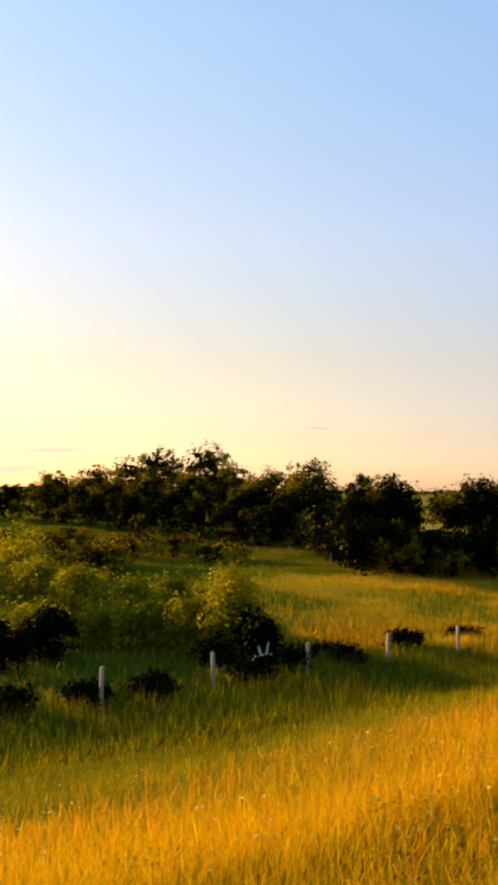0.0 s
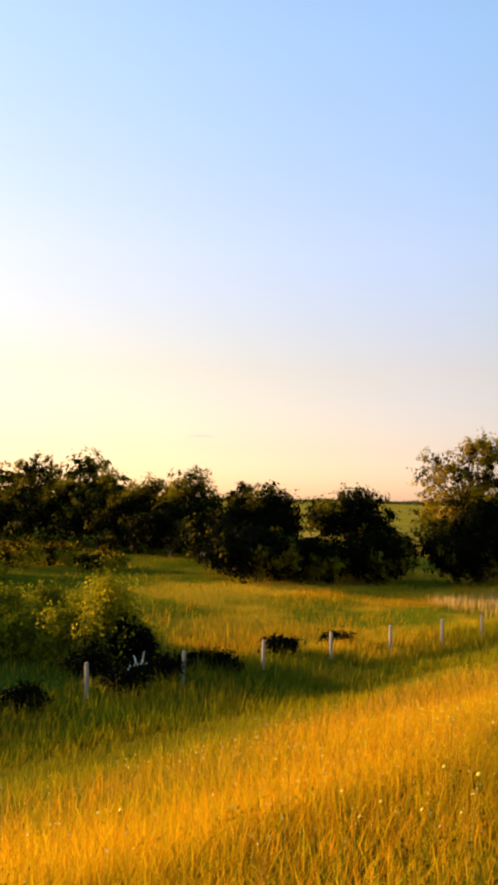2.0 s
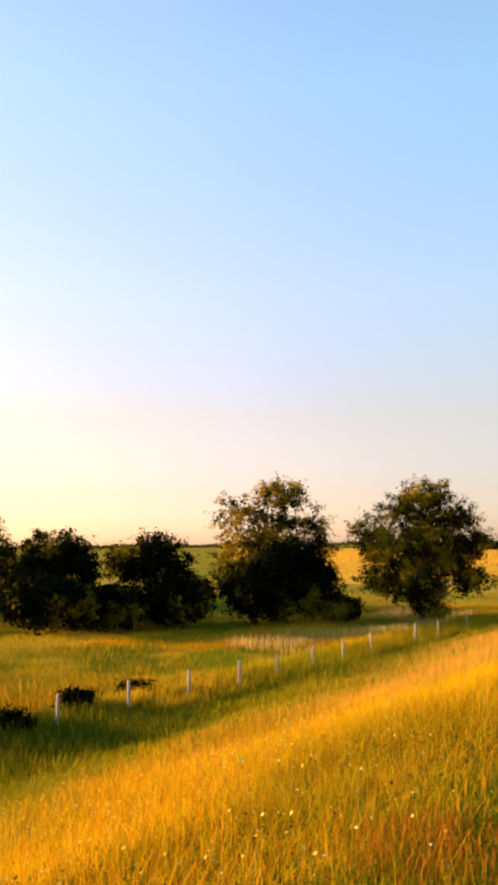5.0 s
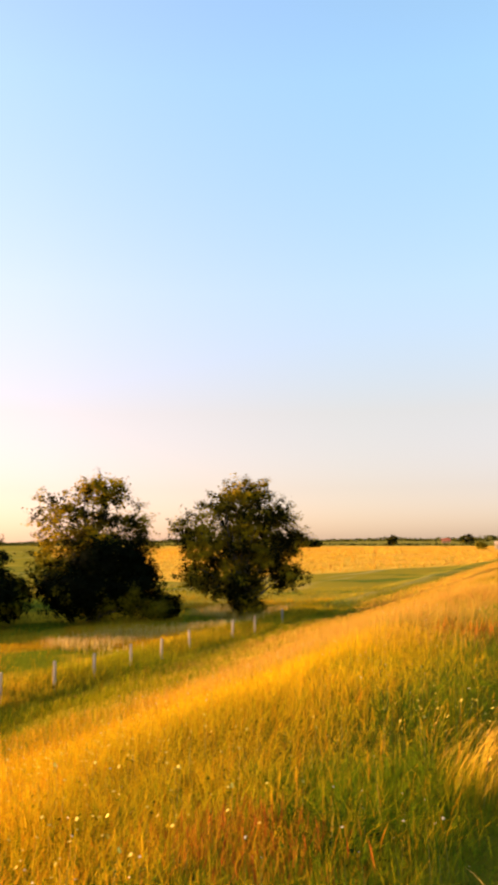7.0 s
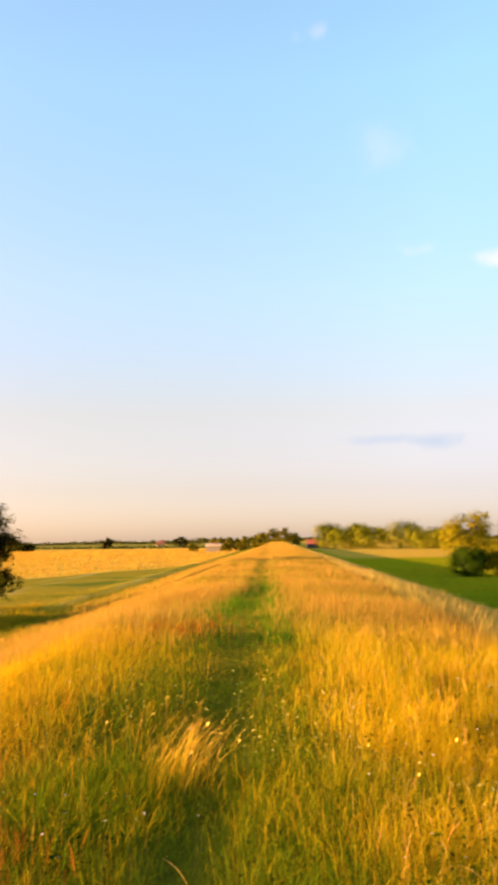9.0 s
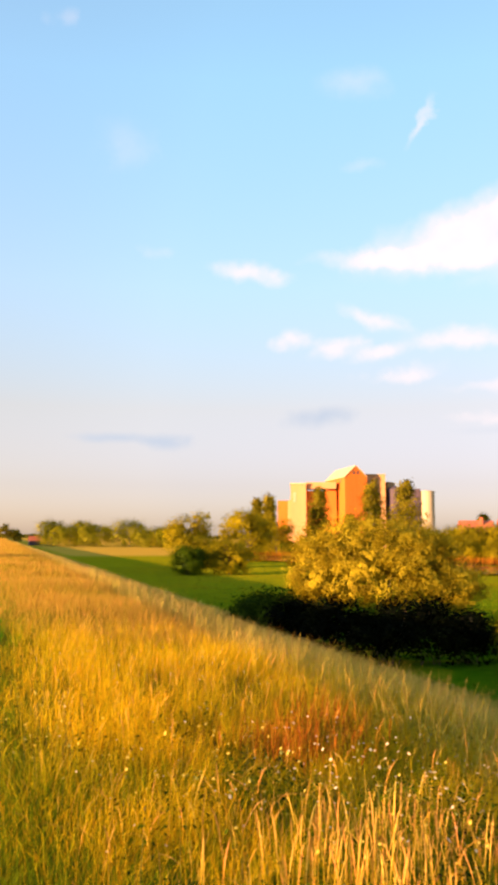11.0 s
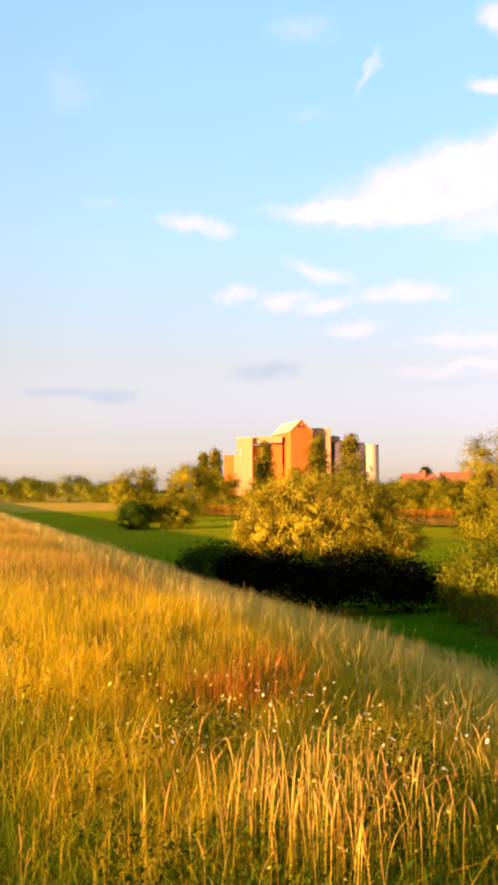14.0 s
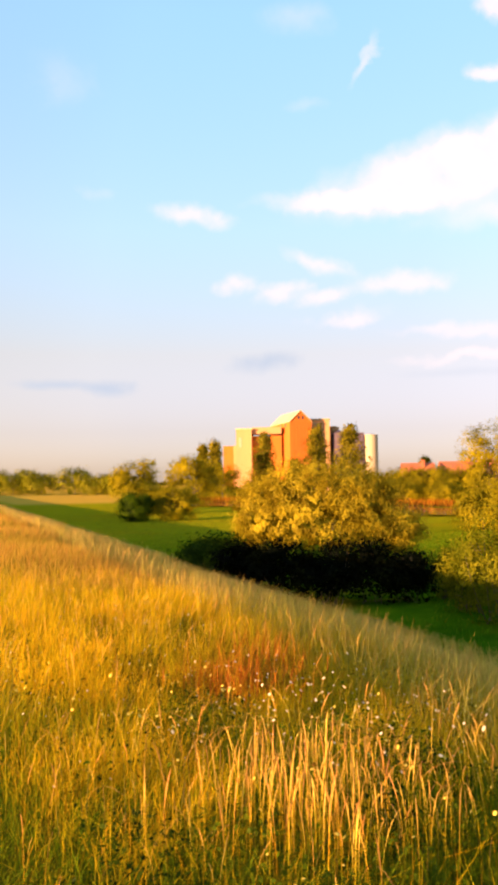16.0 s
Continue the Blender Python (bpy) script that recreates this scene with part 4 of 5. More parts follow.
def leaf_cloud(lobes, size, rng, clump=0.34, per=30, hang=0.0, slim=0.5, fill=0.5, spray=1.0, calm=1.0):
    """Leaves in loose clumps through ellipsoid lobes (cx, cy, cz, rx, ry, rz, clumps); they face outwards, unevenly.
    spray above 1 draws the clumps out into twigs."""
    C, O = [], []
    for cx, cy, cz, rx, ry, rz, m in lobes:
        d = rng.normal(size=(m, 3))
        d /= np.linalg.norm(d, axis=1)[:, None]
        rad = rng.uniform(0.1, 1.0, m) ** fill * (1 + 0.07 * rng.normal(size=m))
        C.append(np.array([cx, cy, cz]) + d * rad[:, None] * np.array([rx, ry, rz]))
        O.append(d)
    C, O = np.concatenate(C), np.concatenate(O)
    n = len(C) * per
    cl = clump * rng.uniform(0.5, 1.5, len(C))
    edge = 1.35 if spray > 1 else 1.7
    off = np.clip(rng.normal(size=(n, 3)), -edge, edge)
    P = off * np.array([1, 1, 0.75])
    if spray > 1:
        way = O + 0.5 * rng.normal(size=O.shape)
        way /= np.linalg.norm(way, axis=1)[:, None]
        way = np.repeat(way, per, 0)
        along = (P * way).sum(1)[:, None]
        P = (P - along * way) * 0.62 + along * way * spray
    P = np.repeat(C, per, 0) + P * np.repeat(cl, per)[:, None]
    P[:, 2] = np.maximum(P[:, 2], 0.03)
    N = (0.75 if fill > 0.3 else 1.1) * np.repeat(O, per, 0) + calm * (0.4 if fill > 0.3 else 0.3) * off + calm * (0.35 if fill > 0.3 else 0.2) * rng.normal(size=(n, 3)) + np.array([0, 0, 0.25])
    N /= np.linalg.norm(N, axis=1)[:, None] + 1e-9
    a = rng.normal(size=(n, 3))
    a[:, 2] -= hang
    a -= N * (a * N).sum(1)[:, None]
    a /= np.linalg.norm(a, axis=1)[:, None] + 1e-9
    b = np.cross(N, a)
    s = size * rng.uniform(0.6, 1.4, n)[:, None]
    V = np.stack([P - a * s * 0.5, P + b * s * slim * 0.5, P + a * s * 0.5, P - b * s * slim * 0.5], 1).reshape(-1, 3)
    return V, np.arange(4 * n).reshape(n, 4)


def tree(name, az, r, lobes, leaf, size, label, category="tree", seed=0, thick=0.25, stems=1, clump=0.34, per=25, hang=0.0, slim=0.52, group="", z=None, fill=0.5, spray=1.0, calm=1.0):
    """Lobes are given across (to the right as seen from the path), deep and up."""
    rng = np.random.default_rng(seed + 1000)
    x, y = polar(az, r)
    m = Matrix.Translation((x, y, float(height(x, y)) if z is None else z)) @ Matrix.Rotation(-radians(az), 4, "Z")
    ob = empty(name, m, label, category, group)
    woody("trunk" if stems == 1 else "stem", lobes, thick, rng, ob, stems)
    V, F = leaf_cloud(lobes, size, rng, clump, per, hang, slim, fill, spray, calm)
    mesh_object("crown", V, F, leaf, ob)
    return ob


def crown_lobes(top, half, rng, clumps=300, low=0.42):
    """A round, uneven crown from the ground up."""
    L = [(rng.uniform(-0.2, 0.2) * half, 0, top * 0.8, half * 0.5, half * 0.5, top * 0.19, clumps // 6)]
    for k in range(5):
        a = k * math.pi * 0.4 + rng.uniform(-0.4, 0.4)
        L.append((math.cos(a) * half * 0.5, math.sin(a) * half * 0.4, top * rng.uniform(0.45, 0.68), half * rng.uniform(0.35, 0.55), half * 0.45, top * rng.uniform(0.18, 0.27), clumps // 7))
    L.append((0, 0, top * low * 0.6, half * 0.95, half * 0.7, top * low * 0.62, clumps // 3))
    return L


def dome_lobes(top, half, rng, clumps=300):
    """One rounded bush from the ground up, with bumps on its outline."""
    L = [(0, 0, top * 0.38, half * 0.95, half * 0.8, top * 0.5, clumps // 2)]
    for k in range(6):
        a = k * math.pi / 3 + rng.uniform(-0.4, 0.4)
        q = rng.uniform(0.28, 0.42)
        L.append((math.cos(a) * half * 0.55, math.sin(a) * half * 0.45, top * rng.uniform(0.45, 0.72), half * q, half * q, top * rng.uniform(0.2, 0.28), clumps // 12))
    return L


def landward_trees():
    old = "hawthorns and trees beyond the fence"
    tree("ash_tree", -31.8, 62, [(0.8, 0, 9.3, 2.0, 1.9, 1.3, 120), (-3.0, 0, 7.7, 1.5, 1.6, 1.8, 42), (-1.2, 0, 8.0, 1.7, 1.6, 1.3, 48), (2.8, 0.2, 7.2, 1.5, 1.6, 1.4, 46), (0.4, 0, 7.2, 2.4, 2.2, 1.5, 85),
         (3.6, 0, 5.6, 1.3, 1.3, 1.2, 45), (-0.6, 0, 5.6, 3.4, 2.8, 1.4, 190), (-2.8, 0, 4.0, 1.9, 1.9, 1.8, 90)], LEAF_ASH, 0.21,
         "tall leafy ash tree with gaps in the crown", seed=1, per=30, clump=0.28, group=old, fill=0.5, spray=1.5)
    # dark mass added under the ash: its shaded lower half put into leaf colour
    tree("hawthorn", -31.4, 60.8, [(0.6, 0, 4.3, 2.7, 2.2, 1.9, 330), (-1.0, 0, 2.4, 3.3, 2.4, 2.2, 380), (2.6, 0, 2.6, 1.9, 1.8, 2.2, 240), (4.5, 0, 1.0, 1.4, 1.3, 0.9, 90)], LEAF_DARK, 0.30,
         "dark hawthorn mass for the shaded lower ash", seed=9, thick=0.16, per=30, group=old, fill=0.3)
    tree("ash_tree", -21.6, 61, [(0.4, 0, 9.0, 2.0, 1.9, 1.2, 110), (-1.4, 0, 8.0, 1.7, 1.6, 1.2, 85), (2.3, 0, 7.4, 1.6, 1.6, 1.5, 85), (0.5, 0, 6.8, 2.3, 2.1, 1.7, 200), (-3.6, 0, 6.3, 1.7, 1.8, 1.6, 95), (3.4, 0, 5.6, 1.5, 1.5, 1.2, 75),
         (-2.0, 0, 4.9, 2.6, 2.3, 1.8, 210), (1.6, 0, 4.4, 2.3, 2.1, 1.7, 210), (-3.2, 0, 3.0, 1.7, 1.7, 1.2, 90), (3.2, 0, 3.0, 1.4, 1.4, 1.0, 60), (-0.6, 0, 2.4, 2.2, 1.9, 1.3, 180), (0.3, 0, 0.9, 1.3, 1.1, 0.9, 70)], LEAF_ASH, 0.21,
         "broad green ash tree with light feathery edges", seed=2, per=30, clump=0.28, group=old, fill=0.5, spray=1.5)
    rng = np.random.default_rng(5)
    row = ((-40.2, 66, 6.9, 4.2), (-37.6, 67, 3.6, 2.0), (-45.5, 63, 7.0, 2.6), (-47.8, 62, 5.2, 2.6), (-51.0, 84, 8.9, 4.3), (-53.9, 88, 8.0, 3.9), (-56.2, 95, 8.4, 3.6),
           (-58.4, 100, 11.0, 4.6), (-61.2, 108, 11.0, 4.6), (-63.6, 115, 10.0, 4.8), (-66.0, 125, 8.6, 5.4), (-68.4, 135, 8.4, 5.0), (-71.2, 150, 6.0, 5.0), (-74.0, 150, 5.5, 6))
    for i, (az, r, top, half) in enumerate(row):
        tree("hawthorn", az, r, crown_lobes(top, half, rng, 290 if r < 90 else 200), LEAF_DARK if r < 80 else LEAF_OLIVE, 0.36 if r < 90 else 0.48, ("tall dark dense hawthorn at the hedge end" if top > 6 else "low dark dense hawthorn at the hedge end") if r < 80 else "hawthorn with its sunlit top put into the leaf colour", seed=10 + i, thick=0.16, group=old)
    # dark bushes added in front: shaded base of the hedge put into leaf colour
    shaded_base = ((-38.6, 68, 4.0, 3.0), (-43.0, 66, 3.4, 2.6), (-46.6, 64, 4.2, 3.0), (-49.2, 78, 4.5, 3.4), (-52.4, 86, 6.0, 4.0), (-55.0, 92, 6.5, 4.0), (-57.4, 98, 7.0, 4.2), (-59.8, 104, 8.0, 4.4),
             (-62.4, 110, 8.0, 4.6), (-64.9, 118, 7.0, 4.8), (-67.2, 130, 6.5, 5.0))
    for i, (az, r, top, half) in enumerate(shaded_base):
        tree("hawthorn", az, r - 7, crown_lobes(top * 0.9, half * 1.25, rng, 190, 0.75), LEAF_DARK, 0.42, "low dark hawthorn for the shaded base of the hedge", seed=200 + i, thick=0.12, group=old)
    # unseen trees left of the view, added to throw shade on the meadow
    west = ((-80, 66, 5.8, 5.0), (-85, 63, 6.0, 5.0), (-90, 62, 5.6, 5.0), (-95.5, 64, 6.0, 5.0), (-101, 66, 6.0, 5.0))
    for i, (az, r, top, half) in enumerate(west):
        tree("hawthorn", az, r, crown_lobes(top, half, rng, 60), LEAF_DARK, 0.9, "unseen hawthorn added to shade the meadow", seed=230 + i, thick=0.16, group=old)
    scrub = ((-70.5, 62, 2.6, 3.0), (-67.5, 66, 2.4, 3.0), (-65.0, 58, 1.8, 2.4), (-62.8, 70, 2.2, 3.0), (-60.0, 72, 2.0, 2.6), (-68.6, 52, 2.0, 2.4), (-72.5, 50, 3.0, 2.6), (-57.0, 66, 1.4, 2.2))
    for i, (az, r, top, half) in enumerate(scrub):
        tree("low_dark_bush", az, r, crown_lobes(top, half, rng, 110, 0.6), LEAF_ASH, 0.26, "low dark green bramble bush in rough grass", "bush", 260 + i, 0.04, 3, 0.3, 24, group="brambles before the hedge")
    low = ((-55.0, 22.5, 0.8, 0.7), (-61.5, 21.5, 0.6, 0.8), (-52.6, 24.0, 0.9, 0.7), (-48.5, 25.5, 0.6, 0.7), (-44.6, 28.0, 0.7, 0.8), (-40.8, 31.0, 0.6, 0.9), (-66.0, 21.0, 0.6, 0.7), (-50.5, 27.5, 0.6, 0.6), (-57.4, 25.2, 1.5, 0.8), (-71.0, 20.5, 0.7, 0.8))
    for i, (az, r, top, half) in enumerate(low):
        tree("low_dark_bush", az, r, crown_lobes(top, half, rng, 60, 0.6), LEAF_SHADE, 0.11, "small dark leafy clump by the fence", "bush", 280 + i, 0.02, 3, 0.14, 22, group="brambles along the fence")
    # dark leaf masses added for the shade on the lower right of the sallows
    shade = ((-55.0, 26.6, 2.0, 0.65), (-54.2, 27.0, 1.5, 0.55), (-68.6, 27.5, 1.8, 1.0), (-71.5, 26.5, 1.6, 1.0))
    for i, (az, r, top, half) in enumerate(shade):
        tree("low_dark_bush", az, r, crown_lobes(top, half, rng, 130, 0.7), LEAF_SHADE, 0.13, "dark leaf mass for the shaded side of the sallows", "bush", 640 + i, 0.03, 3, 0.16, 26, group="brambles along the fence")
    bush = ((-56.2, 27, 3.5, 1.0), (-58.6, 28.5, 2.4, 1.1), (-54.6, 28, 1.6, 0.8), (-62.8, 32, 2.1, 1.3), (-60.8, 30, 1.7, 1.2), (-66.4, 34, 2.3, 1.7), (-70.8, 43, 4.0, 2.2), (-69, 38, 2.4, 1.6), (-72.8, 36, 3.0, 1.8), (-69.6, 29.5, 1.5, 1.5), (-64.6, 30, 1.5, 1.2), (-60.0, 34, 2.0, 1.2))
    for i, (az, r, top, half) in enumerate(bush):
        tree("sallow_bush", az, r, crown_lobes(top, half, rng, 170, 0.4), LEAF_BACKLIT, 0.13, "young yellow-green sallow bush behind the fence", "bush", 40 + i, 0.05, 3, 0.25, 24, group="bushes behind the fence")


def riverside_trees():
    grp = "willows on the river side"
    tree("willow_bush", 25.6, 41.5, [(-0.3, 0, 5.1, 3.7, 2.8, 1.6, 600), (-2.6, -0.4, 4.0, 1.9, 2.0, 1.8, 290), (2.1, -0.2, 4.5, 1.7, 1.9, 1.5, 260), (3.6, -0.2, 3.2, 1.3, 1.6, 1.2, 170), (0.3, -0.5, 3.6, 4.0, 2.8, 1.3, 430)],
         LEAF_WILLOW, 0.15, "wide golden-green willow bush with dark shaded foot", "bush", 60, 0.09, 5, 0.22, 46, -1.6, 0.30, grp, fill=0.2, spray=1.9)
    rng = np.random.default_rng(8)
    # dark leaf masses added for the shade under the willow
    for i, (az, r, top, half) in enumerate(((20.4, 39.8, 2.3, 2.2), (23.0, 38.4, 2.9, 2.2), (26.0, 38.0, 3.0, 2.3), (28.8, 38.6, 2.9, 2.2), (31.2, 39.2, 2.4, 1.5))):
        tree("low_dark_bush", az, r, crown_lobes(top, half, rng, 250, 0.7), LEAF_SHADE, 0.16, "dark leaf mass for the shaded foot of the willow", "bush", 600 + i, 0.03, 3, 0.22, 24, group="brambles under the willow")
    near = ((37.0, 34, 4.6, 1.9), (39.6, 35, 4.6, 2.4), (35.2, 37.0, 3.3, 1.2), (34.0, 40.5, 2.4, 0.9), (42, 33, 4.8, 2.6))
    for i, (az, r, top, half) in enumerate(near):
        tree("sallow_bush", az, r, crown_lobes(top, half, rng, 190, 0.4), LEAF_SALLOW, 0.17, "light green sallow bush with upright shoots", "bush", 70 + i, 0.06, 5, 0.26, 26, -0.8, 0.3, grp, fill=0.25)
    mid = ((15.4, 126, 6.0, 4.0), (13.4, 150, 6.0, 4.6), (12.6, 165, 11.6, 5.0), (16.6, 188, 13.2, 6.6), (18.6, 224, 11.8, 5.2), (10.1, 400, 10.5, 8.0), (8.6, 420, 15.0, 9.5), (6.4, 430, 12.0, 9.5), (4.6, 440, 12.6, 9.5),
           (3.4, 470, 16.0, 8.0), (5.6, 480, 15.0, 9.0), (11.4, 390, 11.0, 6.0), (21.2, 215, 6.5, 5.6), (23.4, 218, 6.1, 5.6), (28.4, 200, 8.8, 5.4), (29.6, 188, 8.0, 5.0), (30.7, 202, 8.8, 5.4), (31.8, 190, 9.2, 5.4), (32.9, 200, 9.4, 5.4), (34.0, 188, 8.8, 5.2), (35.2, 196, 10.0, 5.6), (36.4, 184, 9.4, 5.4), (31.2, 180, 5.6, 4.2), (33.6, 178, 5.8, 4.2),
           (37.0, 120, 15.6, 5.2), (39.2, 112, 14.6, 5.0), (41.5, 105, 13, 5), (36.2, 92, 4.9, 3.5), (38.8, 80, 6.0, 3.6), (41.0, 75, 6.5, 4))
    for i, (az, r, top, half) in enumerate(mid):
        if r < 300:
            tree("willow", az, r, dome_lobes(top, half, rng, 520 if top > 12 else 300), LEAF_MID, 0.26 if r < 130 else 0.34, "round sunlit willow on the river meadow", seed=90 + i, thick=0.16, clump=0.42 if r < 150 else 0.55, per=36, group=grp, fill=0.22, calm=0.6)
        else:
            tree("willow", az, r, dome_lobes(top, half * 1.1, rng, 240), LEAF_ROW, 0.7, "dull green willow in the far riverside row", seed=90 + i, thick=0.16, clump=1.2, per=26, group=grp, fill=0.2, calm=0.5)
    for i, (az, r, top, half) in enumerate(((12.7, 123, 4.9, 2.9), (19.3, 240, 4.6, 3.4), (18.6, 42, 2.3, 1.5), (17.6, 41, 1.3, 1.1))):
        tree("alder_bush", az, r, dome_lobes(top, half, rng, 260), LEAF_DEEP, 0.24, "dark green alder bush on the river meadow", "bush", 560 + i, 0.05, 4, 0.4, 46, group=grp, fill=0.25)
    pop = ((18.1, 260, 19.5, 2.2), (17.3, 265, 18.5, 1.7), (21.5, 280, 23.5, 4.4), (25.1, 300, 27.5, 6.0), (27.4, 290, 26.5, 7.4), (23.6, 300, 14, 3.6), (32.4, 320, 14.5, 3.4), (38.3, 200, 24, 3.2))
    for i, (az, r, top, half) in enumerate(pop):
        L = [(0, 0, top * (0.16 + 0.16 * k), half * (1.15, 1.1, 0.95, 0.74, 0.4)[k], half * (1.15, 1.1, 0.95, 0.74, 0.4)[k], top * 0.15, 70) for k in range(5)]
        tree("poplar", az, r, L, LEAF_POPLAR, 0.7, "tall slender poplar near the mill", seed=130 + i, thick=0.25, clump=0.75, per=24, group="poplars")


landward_trees()
riverside_trees()


# ---------------- fence posts ----------------
CONCRETE = plain_material("weathered_post", (0.25, 0.215, 0.155), (0.36, 0.305, 0.22), 0.9, 3.0, 0.5, 40)


def box(bm, x0, x1, y0, y1, z0, z1):
    v = [bm.verts.new(p) for p in ((x0, y0, z0), (x1, y0, z0), (x1, y1, z0), (x0, y1, z0), (x0, y0, z1), (x1, y0, z1), (x1, y1, z1), (x0, y1, z1))]
    for f in ((3, 2, 1, 0), (4, 5, 6, 7), (0, 1, 5, 4), (1, 2, 6, 5), (2, 3, 7, 6), (3, 0, 4, 7)):
        bm.faces.new([v[i] for i in f])
    return v


def fence_posts():
    line = ((-18.8, 5.7), (-18.75, 8.7), (-18.88, 12.0), (-18.66, 15.0), (-18.6, 18.1), (-18.4, 21.0), (-18.2, 23.9), (-17.9, 26.6), (-17.7, 29.0), (-17.7, 31.9), (-17.5, 34.3), (-17.7, 37.7),
            (-17.8, 43.4), (-17.3, 45.6), (-17.5, 51.0))
    for i, (x, y) in enumerate(line):
        z = float(height(x, y))
        bm = bmesh.new()
        box(bm, -0.046, 0.046, -0.046, 0.046, -0.4, -2.75 - z + 0.04 * math.sin(i * 3.1))
        bmesh.ops.bevel(bm, geom=bm.edges[:], offset=0.012, segments=2, affect="EDGES")
        me = bpy.data.meshes.new("fence_post")
        bm.to_mesh(me)
        bm.free()
        me.materials.append(CONCRETE)
        ob = new("fence_post", me)
        ob.matrix_world = pose(x, y, z, 1.5 * math.sin(i * 4.1), 1.5 * math.sin(i * 2.7), 8 * math.sin(i))
        tagged(ob, "pale weathered fence post in long grass", "fence post", "fence posts along the dike foot")


fence_posts()

# ---------------- far woods ----------------
def far_woods():
    rng = np.random.default_rng(77)
    V, F, k = [], [], 0
    for az in np.arange(-80, 46, 0.22):
        r = 1500 + 250 * math.sin(az * 0.35) + rng.uniform(-120, 120)
        top = 5.5 + 2.0 * math.sin(az * 0.9) + rng.uniform(-2.0, 2.0)
        x, y = polar(az, r)
        v, f = leaf_cloud([(0, 0, top * 0.5, 7, 6, top * 0.42, 10)], 4.0, rng, 1.8, 5)
        V.append(v + np.array([x, y, -4.0]))
        F.append(f + k)
        k += len(v)
    tagged(mesh_object("far_woods", np.concatenate(V), np.concatenate(F), LEAF_FAR), "low dark line of distant woods", "woods", kind="stuff")


far_woods()

# ---------------- mill and houses ----------------
ORANGE = plain_material("mill_wall", (0.50, 0.118, 0.006), (0.58, 0.145, 0.008), 0.85, 0.12, 0.2, 1.5, 0, (1, 1, 0.3))
CREAM = plain_material("cream_wall", (0.46, 0.23, 0.09), (0.54, 0.29, 0.11), 0.85, 0.12, 0.2, 1.5, 0, (1, 1, 0.3))
PALE = plain_material("pale_render", (0.36, 0.29, 0.17), (0.43, 0.35, 0.22), 0.85, 0.12, 0.2, 1.5, 0, (1, 1, 0.3))
PLUM = plain_material("plum_wall", (0.055, 0.035, 0.05), (0.09, 0.06, 0.08), 0.8, 0.2, 0.1, 2)
ROOF = plain_material("light_roof", (0.50, 0.33, 0.15), (0.60, 0.42, 0.22), 0.7, 0.2, 0.1, 2)
TILE = plain_material("red_tiles", (0.36, 0.09, 0.035), (0.46, 0.13, 0.05), 0.85, 0.3, 0.3, 3)
DARK = plain_material("dark_opening", (0.03, 0.03, 0.03), (0.05, 0.05, 0.05), 0.4, 0.5, 0.1, 4)


def block(name, x0, x1, y0, y1, z0, z1, mat, parent, m=None, bevel=0.0):
    bm = bmesh.new()
    box(bm, x0, x1, y0, y1, z0, z1)
    if bevel:
        bmesh.ops.bevel(bm, geom=bm.edges[:], offset=bevel, segments=1, affect="EDGES")
    if m is not None:
        bm.transform(m)
    return part(name, bm, mat, parent)


def drum(name, x, y, r, z0, z1, mat, parent, cone=0.0, sides=28):
    """An upright round bin, with a low cone on top."""
    bm = bmesh.new()
    ring = lambda q, z: [bm.verts.new((x + q * math.cos(2 * math.pi * i / sides), y + q * math.sin(2 * math.pi * i / sides), z)) for i in range(sides)]
    rows = [ring(r, z0), ring(r, z1), ring(r * 1.03, z1), ring(r * 1.03, z1 + 0.4), ring(r * 0.15, z1 + 0.4 + cone)]
    for a, b in zip(rows, rows[1:]):
        for i in range(sides):
            bm.faces.new((a[i], a[(i + 1) % sides], b[(i + 1) % sides], b[i]))
    bm.faces.new(rows[-1])
    return part(name, bm, mat, parent)


def prism(name, w, d, e, a, mat, parent, m=None, y0=0.0, x0=0.0):
    """Walls with gables at the front and back; ridge along y."""
    bm = bmesh.new()
    pr = [(x0 - w, 0), (x0 + w, 0), (x0 + w, e), (x0, a), (x0 - w, e)]
    f = [bm.verts.new((p[0], y0, p[1])) for p in pr]
    b = [bm.verts.new((p[0], y0 + d, p[1])) for p in pr]
    bm.faces.new(f)
    bm.faces.new(b[::-1])
    for i in (0, 1, 4):
        bm.faces.new((f[(i + 1) % 5], f[i], b[i], b[(i + 1) % 5]))
    if m is not None:
        bm.transform(m)
    return part(name, bm, mat, parent)


def pitched_roof(name, w, d, e, a, mat, parent, m=None, y0=0.0, over=0.4, thick=0.25, x0=0.0):
    """Two thick roof slopes that stand out past the walls."""
    bm = bmesh.new()
    s = (a - e) / w
    lo = e - over * s
    pr = [(-w - over, lo), (0, a), (w + over, lo), (w + over, lo + thick), (0, a + thick), (-w - over, lo + thick)]
    f = [bm.verts.new((x0 + p[0], y0 - over, p[1])) for p in pr]
    b = [bm.verts.new((x0 + p[0], y0 + d + over, p[1])) for p in pr]
    for q in ((0, 1, 4, 5), (1, 2, 3, 4)):
        bm.faces.new([f[i] for i in q])
        bm.faces.new([b[i] for i in q[::-1]])
    for i in range(6):
        bm.faces.new((f[(i + 1) % 6], f[i], b[i], b[(i + 1) % 6]))
    if m is not None:
        bm.transform(m)
    return part(name, bm, mat, parent)


